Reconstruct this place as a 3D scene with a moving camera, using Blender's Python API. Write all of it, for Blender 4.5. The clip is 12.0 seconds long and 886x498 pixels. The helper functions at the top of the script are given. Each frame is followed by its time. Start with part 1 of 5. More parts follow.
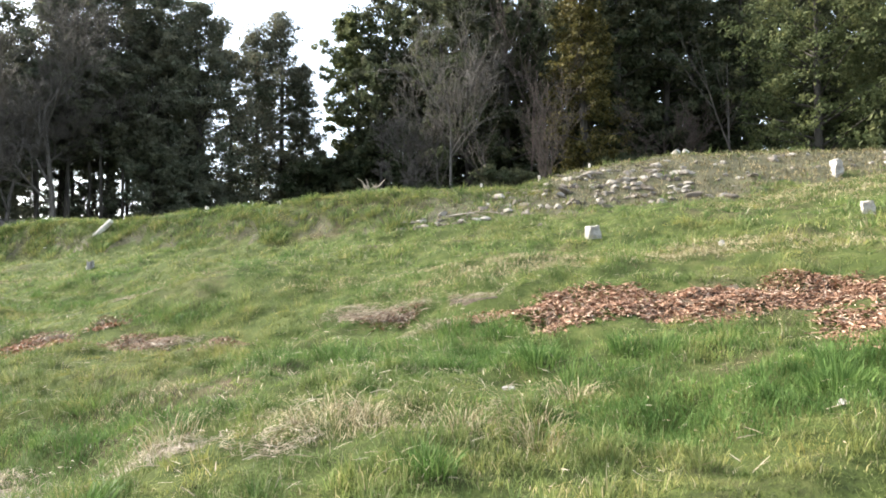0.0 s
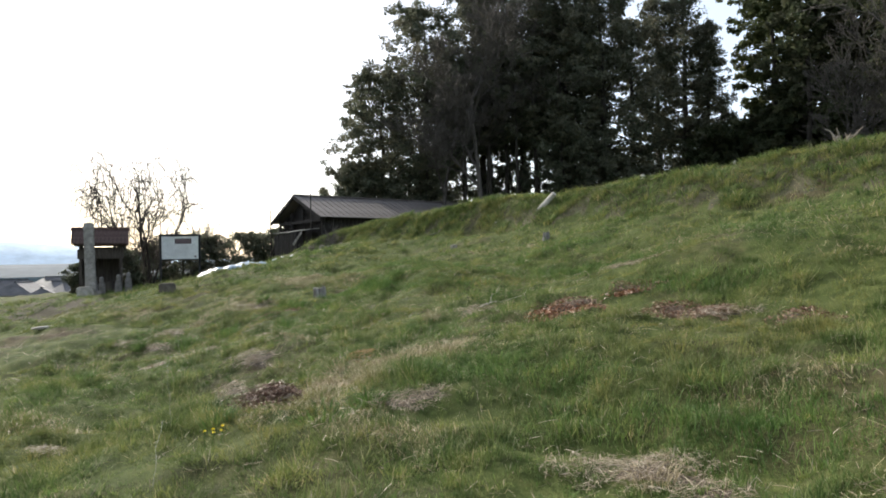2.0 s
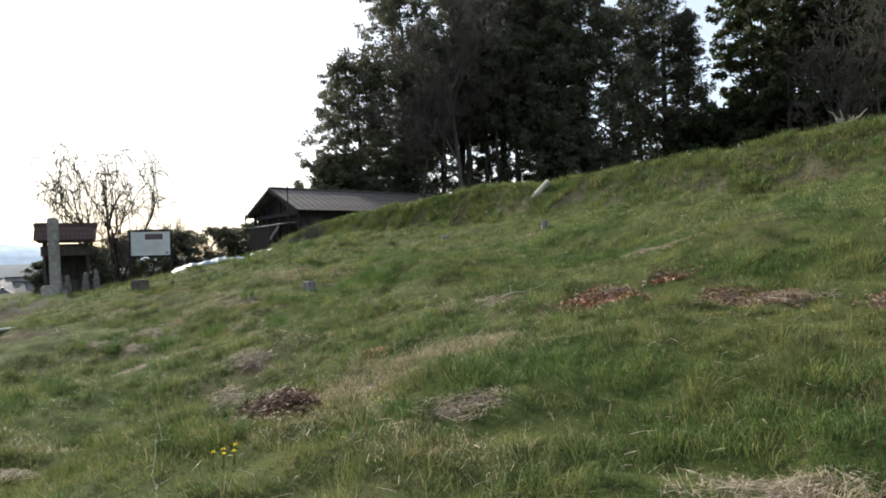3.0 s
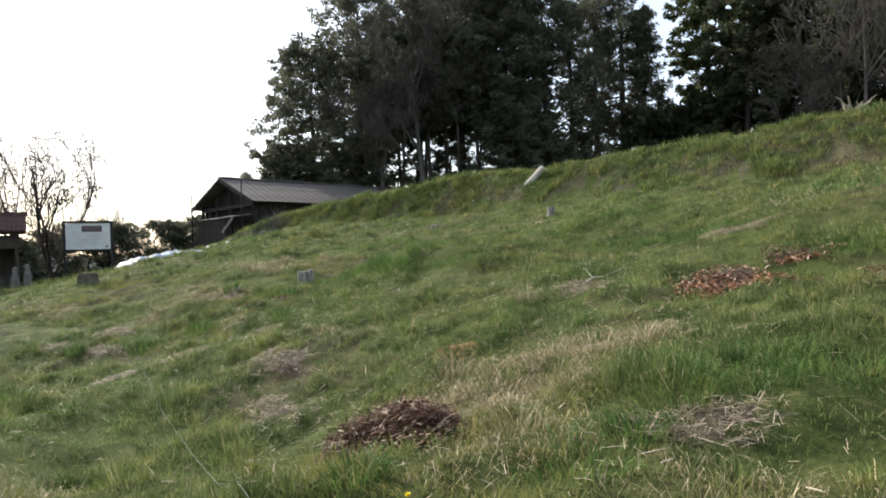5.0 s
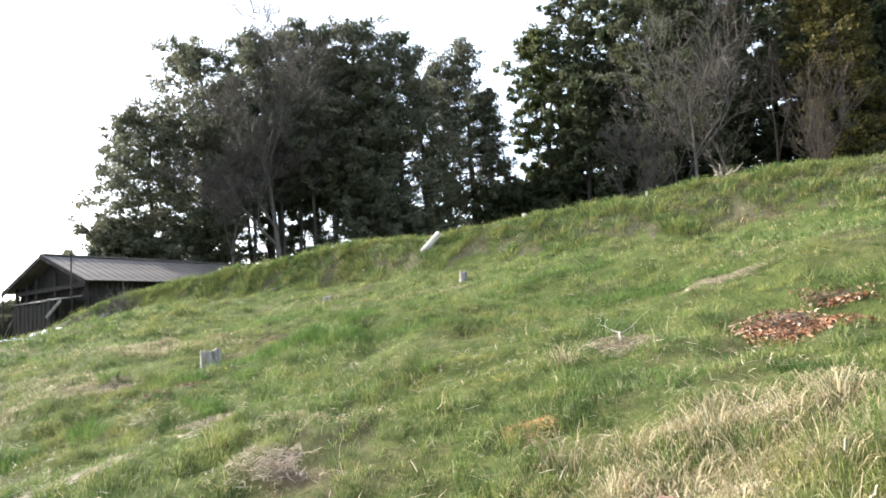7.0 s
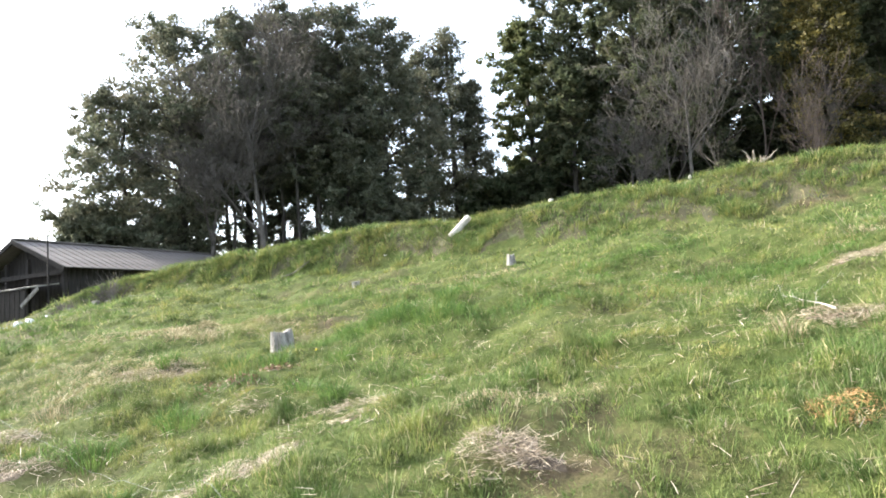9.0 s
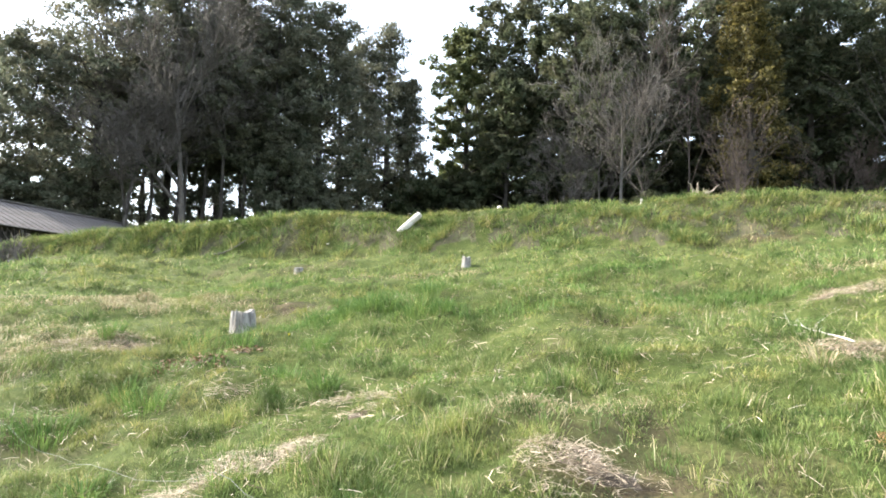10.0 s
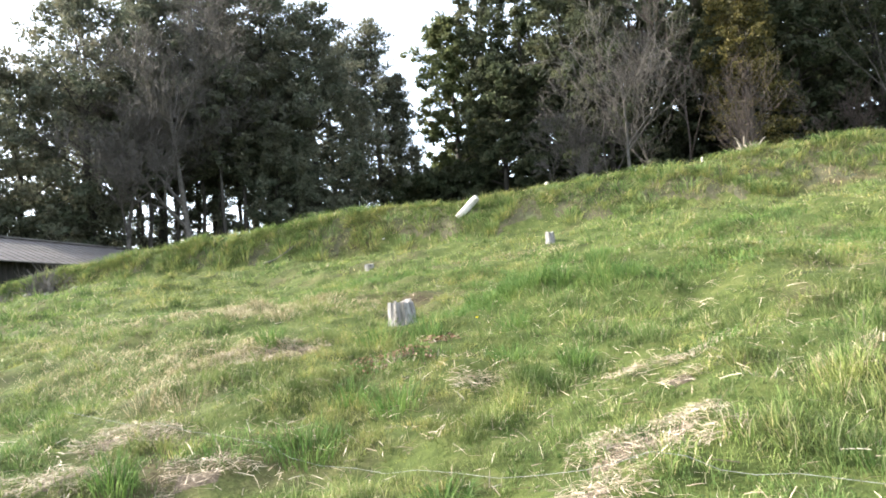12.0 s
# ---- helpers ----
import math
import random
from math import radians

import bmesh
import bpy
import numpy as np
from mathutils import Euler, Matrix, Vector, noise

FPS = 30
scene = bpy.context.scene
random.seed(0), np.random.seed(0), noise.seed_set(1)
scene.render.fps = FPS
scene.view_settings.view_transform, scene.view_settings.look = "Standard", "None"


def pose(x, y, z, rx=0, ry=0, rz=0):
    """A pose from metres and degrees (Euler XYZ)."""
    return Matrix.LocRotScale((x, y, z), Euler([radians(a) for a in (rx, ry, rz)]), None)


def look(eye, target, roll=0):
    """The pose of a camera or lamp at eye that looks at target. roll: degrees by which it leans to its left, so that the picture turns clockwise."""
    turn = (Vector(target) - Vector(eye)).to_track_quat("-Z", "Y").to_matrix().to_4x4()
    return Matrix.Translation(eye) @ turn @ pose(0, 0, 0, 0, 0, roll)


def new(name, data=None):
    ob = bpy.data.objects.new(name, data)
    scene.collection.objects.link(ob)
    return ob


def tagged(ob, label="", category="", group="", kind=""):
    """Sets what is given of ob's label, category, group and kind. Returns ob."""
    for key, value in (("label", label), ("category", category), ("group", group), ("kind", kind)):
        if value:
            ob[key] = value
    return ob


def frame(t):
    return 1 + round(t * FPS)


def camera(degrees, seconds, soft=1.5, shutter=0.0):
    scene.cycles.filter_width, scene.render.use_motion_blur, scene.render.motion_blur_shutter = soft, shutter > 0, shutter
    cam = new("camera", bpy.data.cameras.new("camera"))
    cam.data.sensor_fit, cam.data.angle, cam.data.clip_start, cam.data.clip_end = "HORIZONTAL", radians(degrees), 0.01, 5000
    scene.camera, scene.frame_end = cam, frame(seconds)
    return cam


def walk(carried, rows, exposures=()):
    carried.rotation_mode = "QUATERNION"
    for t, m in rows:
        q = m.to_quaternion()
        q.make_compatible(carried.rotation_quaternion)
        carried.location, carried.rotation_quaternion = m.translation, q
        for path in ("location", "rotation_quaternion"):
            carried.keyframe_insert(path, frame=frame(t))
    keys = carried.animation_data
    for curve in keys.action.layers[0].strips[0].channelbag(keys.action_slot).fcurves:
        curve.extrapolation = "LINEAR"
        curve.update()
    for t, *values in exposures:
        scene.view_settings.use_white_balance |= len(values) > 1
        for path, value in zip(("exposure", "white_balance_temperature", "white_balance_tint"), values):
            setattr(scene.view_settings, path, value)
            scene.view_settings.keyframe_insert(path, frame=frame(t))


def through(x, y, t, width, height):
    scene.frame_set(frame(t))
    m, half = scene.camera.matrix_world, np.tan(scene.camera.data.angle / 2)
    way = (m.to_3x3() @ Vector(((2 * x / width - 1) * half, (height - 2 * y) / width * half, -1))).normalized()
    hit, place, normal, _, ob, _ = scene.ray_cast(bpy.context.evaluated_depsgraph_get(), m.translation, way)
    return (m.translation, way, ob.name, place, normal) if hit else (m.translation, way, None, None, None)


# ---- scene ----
cam = camera(66.3, 12.0, soft=1.8)
METRES, EYE, TILT, LEAN, TURN = 14.0, 1.5, 2.5, 1.2, 0.0
ROWS = [
    (0.0, 0.0, 0.0, 0.0, 0.0, 0.0, -0.0),
    (0.5, -0.0387, 0.0174, -0.005, 18.4, -3.18, 0.8),
    (1.0, -0.0811, 0.0309, -0.0101, 27.63, -2.18, 1.47),
    (1.5, -0.1221, 0.0452, -0.0126, 31.82, -2.21, 1.18),
    (2.0, -0.1622, 0.0497, -0.0163, 30.96, -1.49, 1.58),
    (2.5, -0.1985, 0.066, -0.0199, 28.24, -1.6, 2.26),
    (4.5, -0.3517, 0.1357, -0.0445, 30.07, -3.18, 1.76),
    (5.0, -0.3893, 0.1411, -0.0458, 22.94, -2.15, 1.89),
    (5.5, -0.4251, 0.1578, -0.0443, 14.84, 0.44, 3.48),
    (6.0, -0.466, 0.1608, -0.0479, 11.3, 2.77, 4.54),
    (6.5, -0.5038, 0.1811, -0.0536, 10.72, 3.37, 4.05),
    (8.5, -0.6571, 0.2341, -0.0685, 1.69, 5.34, 3.87),
    (9.0, -0.6945, 0.2493, -0.0714, 4.81, 3.46, 3.35),
    (9.5, -0.7311, 0.2595, -0.0742, -0.56, 3.78, 2.48),
    (10.0, -0.7654, 0.2799, -0.0773, -3.21, 3.62, -2.52),
    (10.5, -0.8029, 0.2889, -0.0816, -9.05, 4.17, 1.29),
    (11.0, -0.8429, 0.309, -0.0836, -6.38, 3.56, 1.97),
    (11.5, -0.8832, 0.3168, -0.0891, -4.44, 3.55, 2.96),
    (12.0, -0.9222, 0.3354, -0.0935, -5.15, 3.32, 3.95),
]
EXPOSURES = [(0, 2.46), (0.5, 2.58), (1, 2.16), (1.5, 1.72), (2, 1.34), (2.5, 1.22), (4.5, 1.16), (5, 1.44), (5.5, 1.80), (6, 2.12), (6.5, 2.32), (8.5, 2.73), (9, 2.74), (12, 2.82)]
walk(cam, [(t, pose(0, 0, EYE, TILT, LEAN, TURN) @ pose(METRES * x, METRES * y, METRES * z, 90 + pitch, roll, yaw)) for t, x, y, z, yaw, pitch, roll in ROWS], EXPOSURES)

# ---- world, sun, exposure ----
SUN_AZ, SUN_EL = -68.0, 32.0          # degrees from +y towards +x, degrees above the horizon
world = bpy.data.worlds.new("sky")
scene.world = world
world.use_nodes = True
wn = world.node_tree.nodes
sky = wn.new("ShaderNodeTexSky")
sky.sky_type = "NISHITA"
sky.sun_disc = False
sky.sun_elevation, sky.sun_rotation = radians(SUN_EL), radians(SUN_AZ)
sky.dust_density, sky.air_density, sky.ozone_density = 2.0, 1.0, 1.0
haze = wn.new("ShaderNodeMix")           # a thin white veil of cloud over the whole sky
haze.data_type = "RGBA"
haze.inputs[0].default_value, haze.inputs[7].default_value = 0.6, (2.2, 2.3, 2.45, 1)
world.node_tree.links.new(sky.outputs[0], haze.inputs[6])
world.node_tree.links.new(haze.outputs[2], wn["Background"].inputs[0])
wn["Background"].inputs[1].default_value = 0.15
sun = new("sun", bpy.data.lights.new("sun", "SUN"))
sun.data.energy, sun.data.angle, sun.data.color = 3.0, radians(2.0), (1.0, 0.94, 0.84)
_a, _e = radians(SUN_AZ), radians(SUN_EL)
sun.matrix_world = look((60 * math.sin(_a) * math.cos(_e), 60 * math.cos(_a) * math.cos(_e), 60 * math.sin(_e)), (0, 0, 0))

RNG = np.random.default_rng(7)


# ---- materials ----
def material(name, rough=0.8, metal=0.0, spec=0.3):
    m = bpy.data.materials.new(name)
    m.use_nodes = True
    b = m.node_tree.nodes["Principled BSDF"]
    b.inputs["Roughness"].default_value = rough
    b.inputs["Metallic"].default_value = metal
    b.inputs["Specular IOR Level"].default_value = spec
    return m, m.node_tree, b


def noise_node(nt, scale, detail=4.0, rough=0.6, coord="Object", stretch=None):
    tc = nt.nodes.new("ShaderNodeTexCoord")
    n = nt.nodes.new("ShaderNodeTexNoise")
    n.inputs["Scale"].default_value, n.inputs["Detail"].default_value, n.inputs["Roughness"].default_value = scale, detail, rough
    if stretch:
        mp = nt.nodes.new("ShaderNodeMapping")
        mp.inputs["Scale"].default_value = stretch
        nt.links.new(tc.outputs[coord], mp.inputs[0])
        nt.links.new(mp.outputs[0], n.inputs[0])
    else:
        nt.links.new(tc.outputs[coord], n.inputs[0])
    return n.outputs[0]


def ramp(nt, fac, stops):
    r = nt.nodes.new("ShaderNodeValToRGB")
    e = r.color_ramp.elements
    while len(e) < len(stops):
        e.new(0.5)
    for el, (p, c) in zip(e, stops):
        el.position, el.color = p, (*c, 1)
    nt.links.new(fac, r.inputs[0])
    return r.outputs[0]


def mix(nt, fac, a, b, how="MIX"):
    m = nt.nodes.new("ShaderNodeMix")
    m.data_type, m.blend_type = "RGBA", how
    for s, v in ((m.inputs[0], fac), (m.inputs[6], a), (m.inputs[7], b)):
        if isinstance(v, (int, float)):
            s.default_value = v
        elif isinstance(v, tuple):
            s.default_value = (*v, 1)
        else:
            nt.links.new(v, s)
    return m.outputs[2]


def bump(nt, b, height, strength=0.4, dist=0.02):
    n = nt.nodes.new("ShaderNodeBump")
    n.inputs["Strength"].default_value, n.inputs["Distance"].default_value = strength, dist
    nt.links.new(height, n.inputs["Height"])
    nt.links.new(n.outputs[0], b.inputs["Normal"])


def surface(name, dark, light, scale=6.0, fine=60.0, rough=0.85, strength=0.5, dist=0.01, metal=0.0, spec=0.3, stretch=None, spots=None):
    """A weathered solid: two colours by a coarse noise, speckled by a fine one, with relief."""
    m, nt, b = material(name, rough, metal, spec)
    big = noise_node(nt, scale, 5, 0.6, stretch=stretch)
    small = noise_node(nt, fine, 3, 0.7, stretch=stretch)
    c = ramp(nt, big, [(0.32, dark), (0.68, light)])
    c = mix(nt, 0.45, c, ramp(nt, small, [(0.3, (0.25, 0.25, 0.25)), (0.7, (1.0, 1.0, 1.0))]), "MULTIPLY")
    if spots:
        c = mix(nt, ramp(nt, noise_node(nt, scale * 2.3, 4, 0.7), [(0.55, (0, 0, 0)), (0.68, (1, 1, 1))]), c, spots)
    nt.links.new(c, b.inputs["Base Color"])
    bump(nt, b, small, strength, dist)
    return m


def foliage(name, stops, patch=None, patch_scale=0.35, through=0.25, rough=0.6, gloss=0.2, mottle=0.0, mottle_scale=2.6):
    """Leaves or blades: colour by each island's own number, shifted by a coarse noise over the ground."""
    m, nt, b = material(name, rough, 0, gloss)
    g = nt.nodes.new("ShaderNodeNewGeometry")
    c = ramp(nt, g.outputs["Random Per Island"], stops)
    if patch:
        f = ramp(nt, noise_node(nt, patch_scale, 5, 0.65), [(0.42, (0, 0, 0)), (0.64, (1, 1, 1))])
        c = mix(nt, f, c, mix(nt, 0.6, c, patch))
    if mottle:
        c = mix(nt, mottle, c, ramp(nt, noise_node(nt, mottle_scale, 3, 0.6), [(0.36, (0.25, 0.38, 0.25)), (0.5, (1, 1, 1)), (0.66, (1.65, 1.42, 1.25))]), "MULTIPLY")
    nt.links.new(c, b.inputs["Base Color"])
    tr = nt.nodes.new("ShaderNodeBsdfTranslucent")
    nt.links.new(c, tr.inputs[0])
    ms = nt.nodes.new("ShaderNodeMixShader")
    ms.inputs[0].default_value = through
    nt.links.new(b.outputs[0], ms.inputs[1])
    nt.links.new(tr.outputs[0], ms.inputs[2])
    nt.links.new(ms.outputs[0], nt.nodes["Material Output"].inputs[0])
    return m


def ground_material():
    m, nt, b = material("turf_soil", 0.95, 0, 0.1)
    n1, n2, n3 = noise_node(nt, 0.45, 6, 0.65), noise_node(nt, 3.2, 5, 0.7), noise_node(nt, 38, 4, 0.75)
    green = ramp(nt, n2, [(0.3, (0.036, 0.047, 0.014)), (0.5, (0.068, 0.09, 0.024)), (0.72, (0.125, 0.135, 0.045))])
    brown = ramp(nt, n2, [(0.3, (0.045, 0.034, 0.022)), (0.7, (0.13, 0.10, 0.06))])
    c = mix(nt, ramp(nt, n1, [(0.52, (0, 0, 0)), (0.7, (1, 1, 1))]), green, brown)
    c = mix(nt, 0.5, c, ramp(nt, n3, [(0.3, (0.3, 0.3, 0.3)), (0.7, (1.15, 1.15, 1.1))]), "MULTIPLY")
    nt.links.new(c, b.inputs["Base Color"])
    bump(nt, b, n3, 0.9, 0.03)
    return m


MAT_GROUND = ground_material()
MAT_BANKSOIL = surface("bank_soil", (0.045, 0.048, 0.022), (0.115, 0.1, 0.055), 1.7, 28, 0.95, strength=0.9, dist=0.03, spots=(0.085, 0.1, 0.04))
# Dark land past 110 m; the haze of distance is mixed in as blue.
MAT_FARLAND = surface("far_fields_and_woods_hazed", (0.022, 0.038, 0.05), (0.052, 0.072, 0.084), 0.02, 0.3, 1.0, strength=0.0, spec=0.0)
# Brown path earth, made darker to hold the shade of the hollow's slope.
MAT_PATHSOIL = surface("trodden_earth_with_shade", (0.03, 0.026, 0.016), (0.085, 0.075, 0.045), 2.2, 30, 0.95, strength=0.8, dist=0.02, spec=0.1)
MAT_DARKSTONE = surface("dark_weathered_stone", (0.1, 0.094, 0.086), (0.26, 0.245, 0.225), 6, 60, strength=0.6, spots=(0.07, 0.075, 0.05))
MAT_BEDSOIL = surface("bare_bed_soil", (0.055, 0.042, 0.028), (0.15, 0.115, 0.08), 3.5, 45, 0.95, strength=0.9, dist=0.02)
MAT_GRASS = foliage("grass_blade", [(0.0, (0.062, 0.106, 0.028)), (0.45, (0.112, 0.18, 0.054)), (0.8, (0.172, 0.228, 0.082)), (0.91, (0.25, 0.245, 0.125)), (1.0, (0.44, 0.4, 0.28))],
                    (0.205, 0.19, 0.07), 0.33, 0.32, gloss=0.08, mottle=0.76)
MAT_LUSH = foliage("lush_blade", [(0.0, (0.058, 0.104, 0.026)), (0.6, (0.096, 0.168, 0.044)), (1.0, (0.16, 0.236, 0.076))], None, through=0.32, gloss=0.1, mottle=0.5)
MAT_BANKDRY = foliage("bank_dry_blade", [(0.0, (0.06, 0.052, 0.028)), (0.5, (0.145, 0.125, 0.062)), (1.0, (0.3, 0.26, 0.15))], None, through=0.15, mottle=0.6)
MAT_DRY = foliage("dry_blade", [(0.0, (0.15, 0.118, 0.064)), (0.5, (0.34, 0.275, 0.16)), (1.0, (0.58, 0.5, 0.33))], None, through=0.15)
MAT_STRAW = foliage("straw", [(0.0, (0.14, 0.108, 0.075)), (0.5, (0.34, 0.27, 0.19)), (1.0, (0.55, 0.47, 0.36))], None, through=0.05)
MAT_ORANGE = foliage("orange_needles", [(0.0, (0.25, 0.12, 0.05)), (1.0, (0.55, 0.33, 0.15))], None, through=0.05)
MAT_CLAY = foliage("red_clay_crumbs", [(0.0, (0.15, 0.062, 0.034)), (0.6, (0.3, 0.135, 0.068)), (0.87, (0.42, 0.24, 0.14)), (1.0, (0.62, 0.5, 0.4))], None, through=0.02)
MAT_FIBRE = foliage("bark_fibre", [(0.0, (0.045, 0.02, 0.013)), (0.55, (0.12, 0.056, 0.034)), (0.92, (0.2, 0.12, 0.08)), (1.0, (0.42, 0.35, 0.29))], None, through=0.02)
MAT_REDDRY = foliage("rusty_litter", [(0.0, (0.06, 0.03, 0.02)), (0.5, (0.16, 0.08, 0.045)), (0.9, (0.28, 0.18, 0.12)), (1.0, (0.5, 0.4, 0.3))], None, through=0.05)
MAT_CHIP = foliage("wood_chip", [(0.0, (0.13, 0.07, 0.045)), (0.4, (0.235, 0.13, 0.082)), (0.8, (0.36, 0.225, 0.15)), (1.0, (0.52, 0.4, 0.3))], None, through=0.0, rough=0.85)
# Evergreen leaf, lifted and greyed to carry a veil of haze and glare.
MAT_PINE = foliage("dark_evergreen_leaf_veiled", [(0.0, (0.072, 0.082, 0.058)), (0.6, (0.108, 0.12, 0.082)), (1.0, (0.142, 0.152, 0.105))], (0.135, 0.122, 0.095), 0.25, 0.38, gloss=0.06, mottle=0.5, mottle_scale=0.9)
# MAT_PINE's leaf again, darkened: the wood's shade is put into its colour.
MAT_WOOD = foliage("wood_leaf_with_shade", [(0.0, (0.046, 0.058, 0.032)), (0.6, (0.07, 0.084, 0.046)), (1.0, (0.1, 0.112, 0.064))], (0.074, 0.07, 0.05), 0.25, 0.38, gloss=0.06, mottle=0.5, mottle_scale=0.9)
MAT_EVER = foliage("green_evergreen_leaf", [(0.0, (0.064, 0.08, 0.034)), (0.6, (0.098, 0.116, 0.05)), (1.0, (0.142, 0.158, 0.072))], (0.085, 0.096, 0.048), 0.3, 0.38, gloss=0.08, mottle=0.5, mottle_scale=0.9)
MAT_BROWNCONE = foliage("olive_brown_leaf", [(0.0, (0.03, 0.03, 0.01)), (0.6, (0.085, 0.075, 0.022)), (1.0, (0.17, 0.14, 0.045))], None, through=0.35)
MAT_GREYTWIG = surface("dark_grey_twig", (0.055, 0.048, 0.041), (0.13, 0.115, 0.1), 3, 40)
MAT_TWIG = surface("pale_bark_twig", (0.07, 0.063, 0.055), (0.155, 0.14, 0.123), 3, 40)
MAT_TWIGPINK = surface("reddish_bark_twig", (0.065, 0.048, 0.040), (0.130, 0.101, 0.085), 3, 40)
MAT_BARK = surface("dark_bark", (0.025, 0.021, 0.018), (0.085, 0.075, 0.062), 2.5, 30, strength=0.8, dist=0.04, stretch=(1, 1, 0.25))
MAT_BARKPALE = surface("grey_bark", (0.06, 0.055, 0.05), (0.17, 0.155, 0.135), 2.5, 30, strength=0.8, dist=0.03, stretch=(1, 1, 0.25))
MAT_STONE = surface("grey_stone", (0.20, 0.19, 0.175), (0.42, 0.40, 0.37), 5, 70, strength=0.7, spots=(0.16, 0.16, 0.12))
MAT_WHITE_STONE = surface("pale_stone", (0.24, 0.22, 0.19), (0.54, 0.51, 0.46), 6, 60, strength=0.6, spots=(0.3, 0.29, 0.25))
MAT_STUMP = surface("weathered_stump_wood", (0.11, 0.1, 0.09), (0.43, 0.41, 0.38), 6, 34, strength=0.9, dist=0.02, stretch=(4, 4, 0.5), spots=(0.09, 0.08, 0.07))
MAT_STUMP_TOP = surface("cut_wood", (0.19, 0.17, 0.15), (0.36, 0.33, 0.295), 9, 60, strength=0.5)
MAT_STAKE = surface("bleached_wood", (0.42, 0.38, 0.33), (0.75, 0.71, 0.65), 5, 40, strength=0.6, stretch=(3, 3, 0.5))
MAT_DEADROOT = surface("dead_root_wood", (0.2, 0.16, 0.12), (0.46, 0.4, 0.33), 6, 40, strength=0.7)
MAT_DARKWOOD = surface("dark_weathered_board", (0.035, 0.028, 0.023), (0.10, 0.085, 0.072), 3, 40, strength=0.6, stretch=(3, 3, 0.4))
MAT_BLACKWOOD = surface("old_black_board", (0.012, 0.010, 0.009), (0.04, 0.034, 0.03), 3, 40, strength=0.6, stretch=(3, 3, 0.4))
MAT_SHINGLE = surface("grey_roof_sheet", (0.12, 0.108, 0.102), (0.205, 0.186, 0.176), 1.2, 30, 0.7, strength=0.3, spots=(0.12, 0.09, 0.075))
MAT_BROWNROOF = surface("brown_roof_tile", (0.055, 0.035, 0.03), (0.13, 0.085, 0.075), 4, 40)
MAT_BOARD = surface("sign_panel_white", (0.66, 0.68, 0.66), (0.82, 0.83, 0.81), 2.5, 30, 0.5, strength=0.1)
MAT_SIGNFRAME = surface("black_painted_metal", (0.012, 0.012, 0.014), (0.03, 0.03, 0.033), 5, 50, 0.5, strength=0.1)
MAT_INK = surface("sign_ink", (0.10, 0.075, 0.075), (0.18, 0.13, 0.13), 8, 50, 0.6, strength=0.1)
MAT_TARP = surface("pale_blue_sheet", (0.10, 0.19, 0.29), (0.30, 0.42, 0.53), 5.0, 20, 0.35, strength=0.3, spec=0.5)
MAT_WHITEBAG = surface("white_plastic", (0.6, 0.62, 0.64), (0.85, 0.86, 0.87), 4, 30, 0.4, strength=0.2)
MAT_WIRE = surface("dull_wire", (0.16, 0.17, 0.15), (0.3, 0.31, 0.28), 20, 90)
MAT_TILE = surface("valley_roof_tile", (0.06, 0.062, 0.066), (0.13, 0.132, 0.138), 0.6, 6, 0.6)
MAT_PLASTER = surface("valley_wall_plaster", (0.3, 0.28, 0.25), (0.5, 0.47, 0.43), 0.5, 5, 0.8)
MAT_CONCRETE = surface("pale_concrete", (0.5, 0.5, 0.5), (0.72, 0.72, 0.71), 0.3, 4, 0.8)
MAT_FLOWER = foliage("dandelion_petal", [(0.0, (0.75, 0.6, 0.02)), (1.0, (0.85, 0.75, 0.05))], None, through=0.1)
# The blue of distant air is put into the colour of both ranges.
MAT_HILL = surface("far_wooded_hill_hazed", (0.045, 0.068, 0.09), (0.07, 0.1, 0.125), 0.004, 0.03, 0.95, strength=0.0)
MAT_HILLFAR = surface("far_mountain_hazed", (0.4, 0.52, 0.64), (0.46, 0.58, 0.7), 0.002, 0.01, 0.95, strength=0.0)


# ---- mesh helpers ----
def raw_mesh(name, V, Q=None, T=None):
    """A mesh from arrays of vertices, quads and triangles."""
    me = bpy.data.meshes.new(name)
    nq, nt_ = (0 if Q is None else len(Q)), (0 if T is None else len(T))
    me.vertices.add(len(V))
    me.vertices.foreach_set("co", np.asarray(V, np.float32).ravel())
    loops = np.concatenate([a.ravel() for a in (Q, T) if a is not None and len(a)]).astype(np.int32)
    me.loops.add(len(loops))
    me.loops.foreach_set("vertex_index", loops)
    me.polygons.add(nq + nt_)
    starts = np.concatenate([np.arange(nq) * 4, nq * 4 + np.arange(nt_) * 3]).astype(np.int32)
    me.polygons.foreach_set("loop_start", starts)
    me.update(calc_edges=True)
    return me


def part(name, shape, mat, parent=None, label="", smooth=False):
    """One mesh object, from a bmesh or a mesh, under its thing or part."""
    if isinstance(shape, bmesh.types.BMesh):
        me = bpy.data.meshes.new(name)
        bmesh.ops.recalc_face_normals(shape, faces=shape.faces[:])
        shape.to_mesh(me)
        shape.free()
    else:
        me = shape
    if mat and not me.materials:
        me.materials.append(mat)
    if smooth:
        me.polygons.foreach_set("use_smooth", [True] * len(me.polygons))
    ob = new(name, me)
    ob.parent = parent
    if label:
        ob["label"] = label
    return ob


def thing(name, m, label, category, group="", kind=""):
    return_ob = new(name)
    return_ob.empty_display_size = 0.2
    return_ob.matrix_world = m
    return tagged(return_ob, label, category, group, kind)


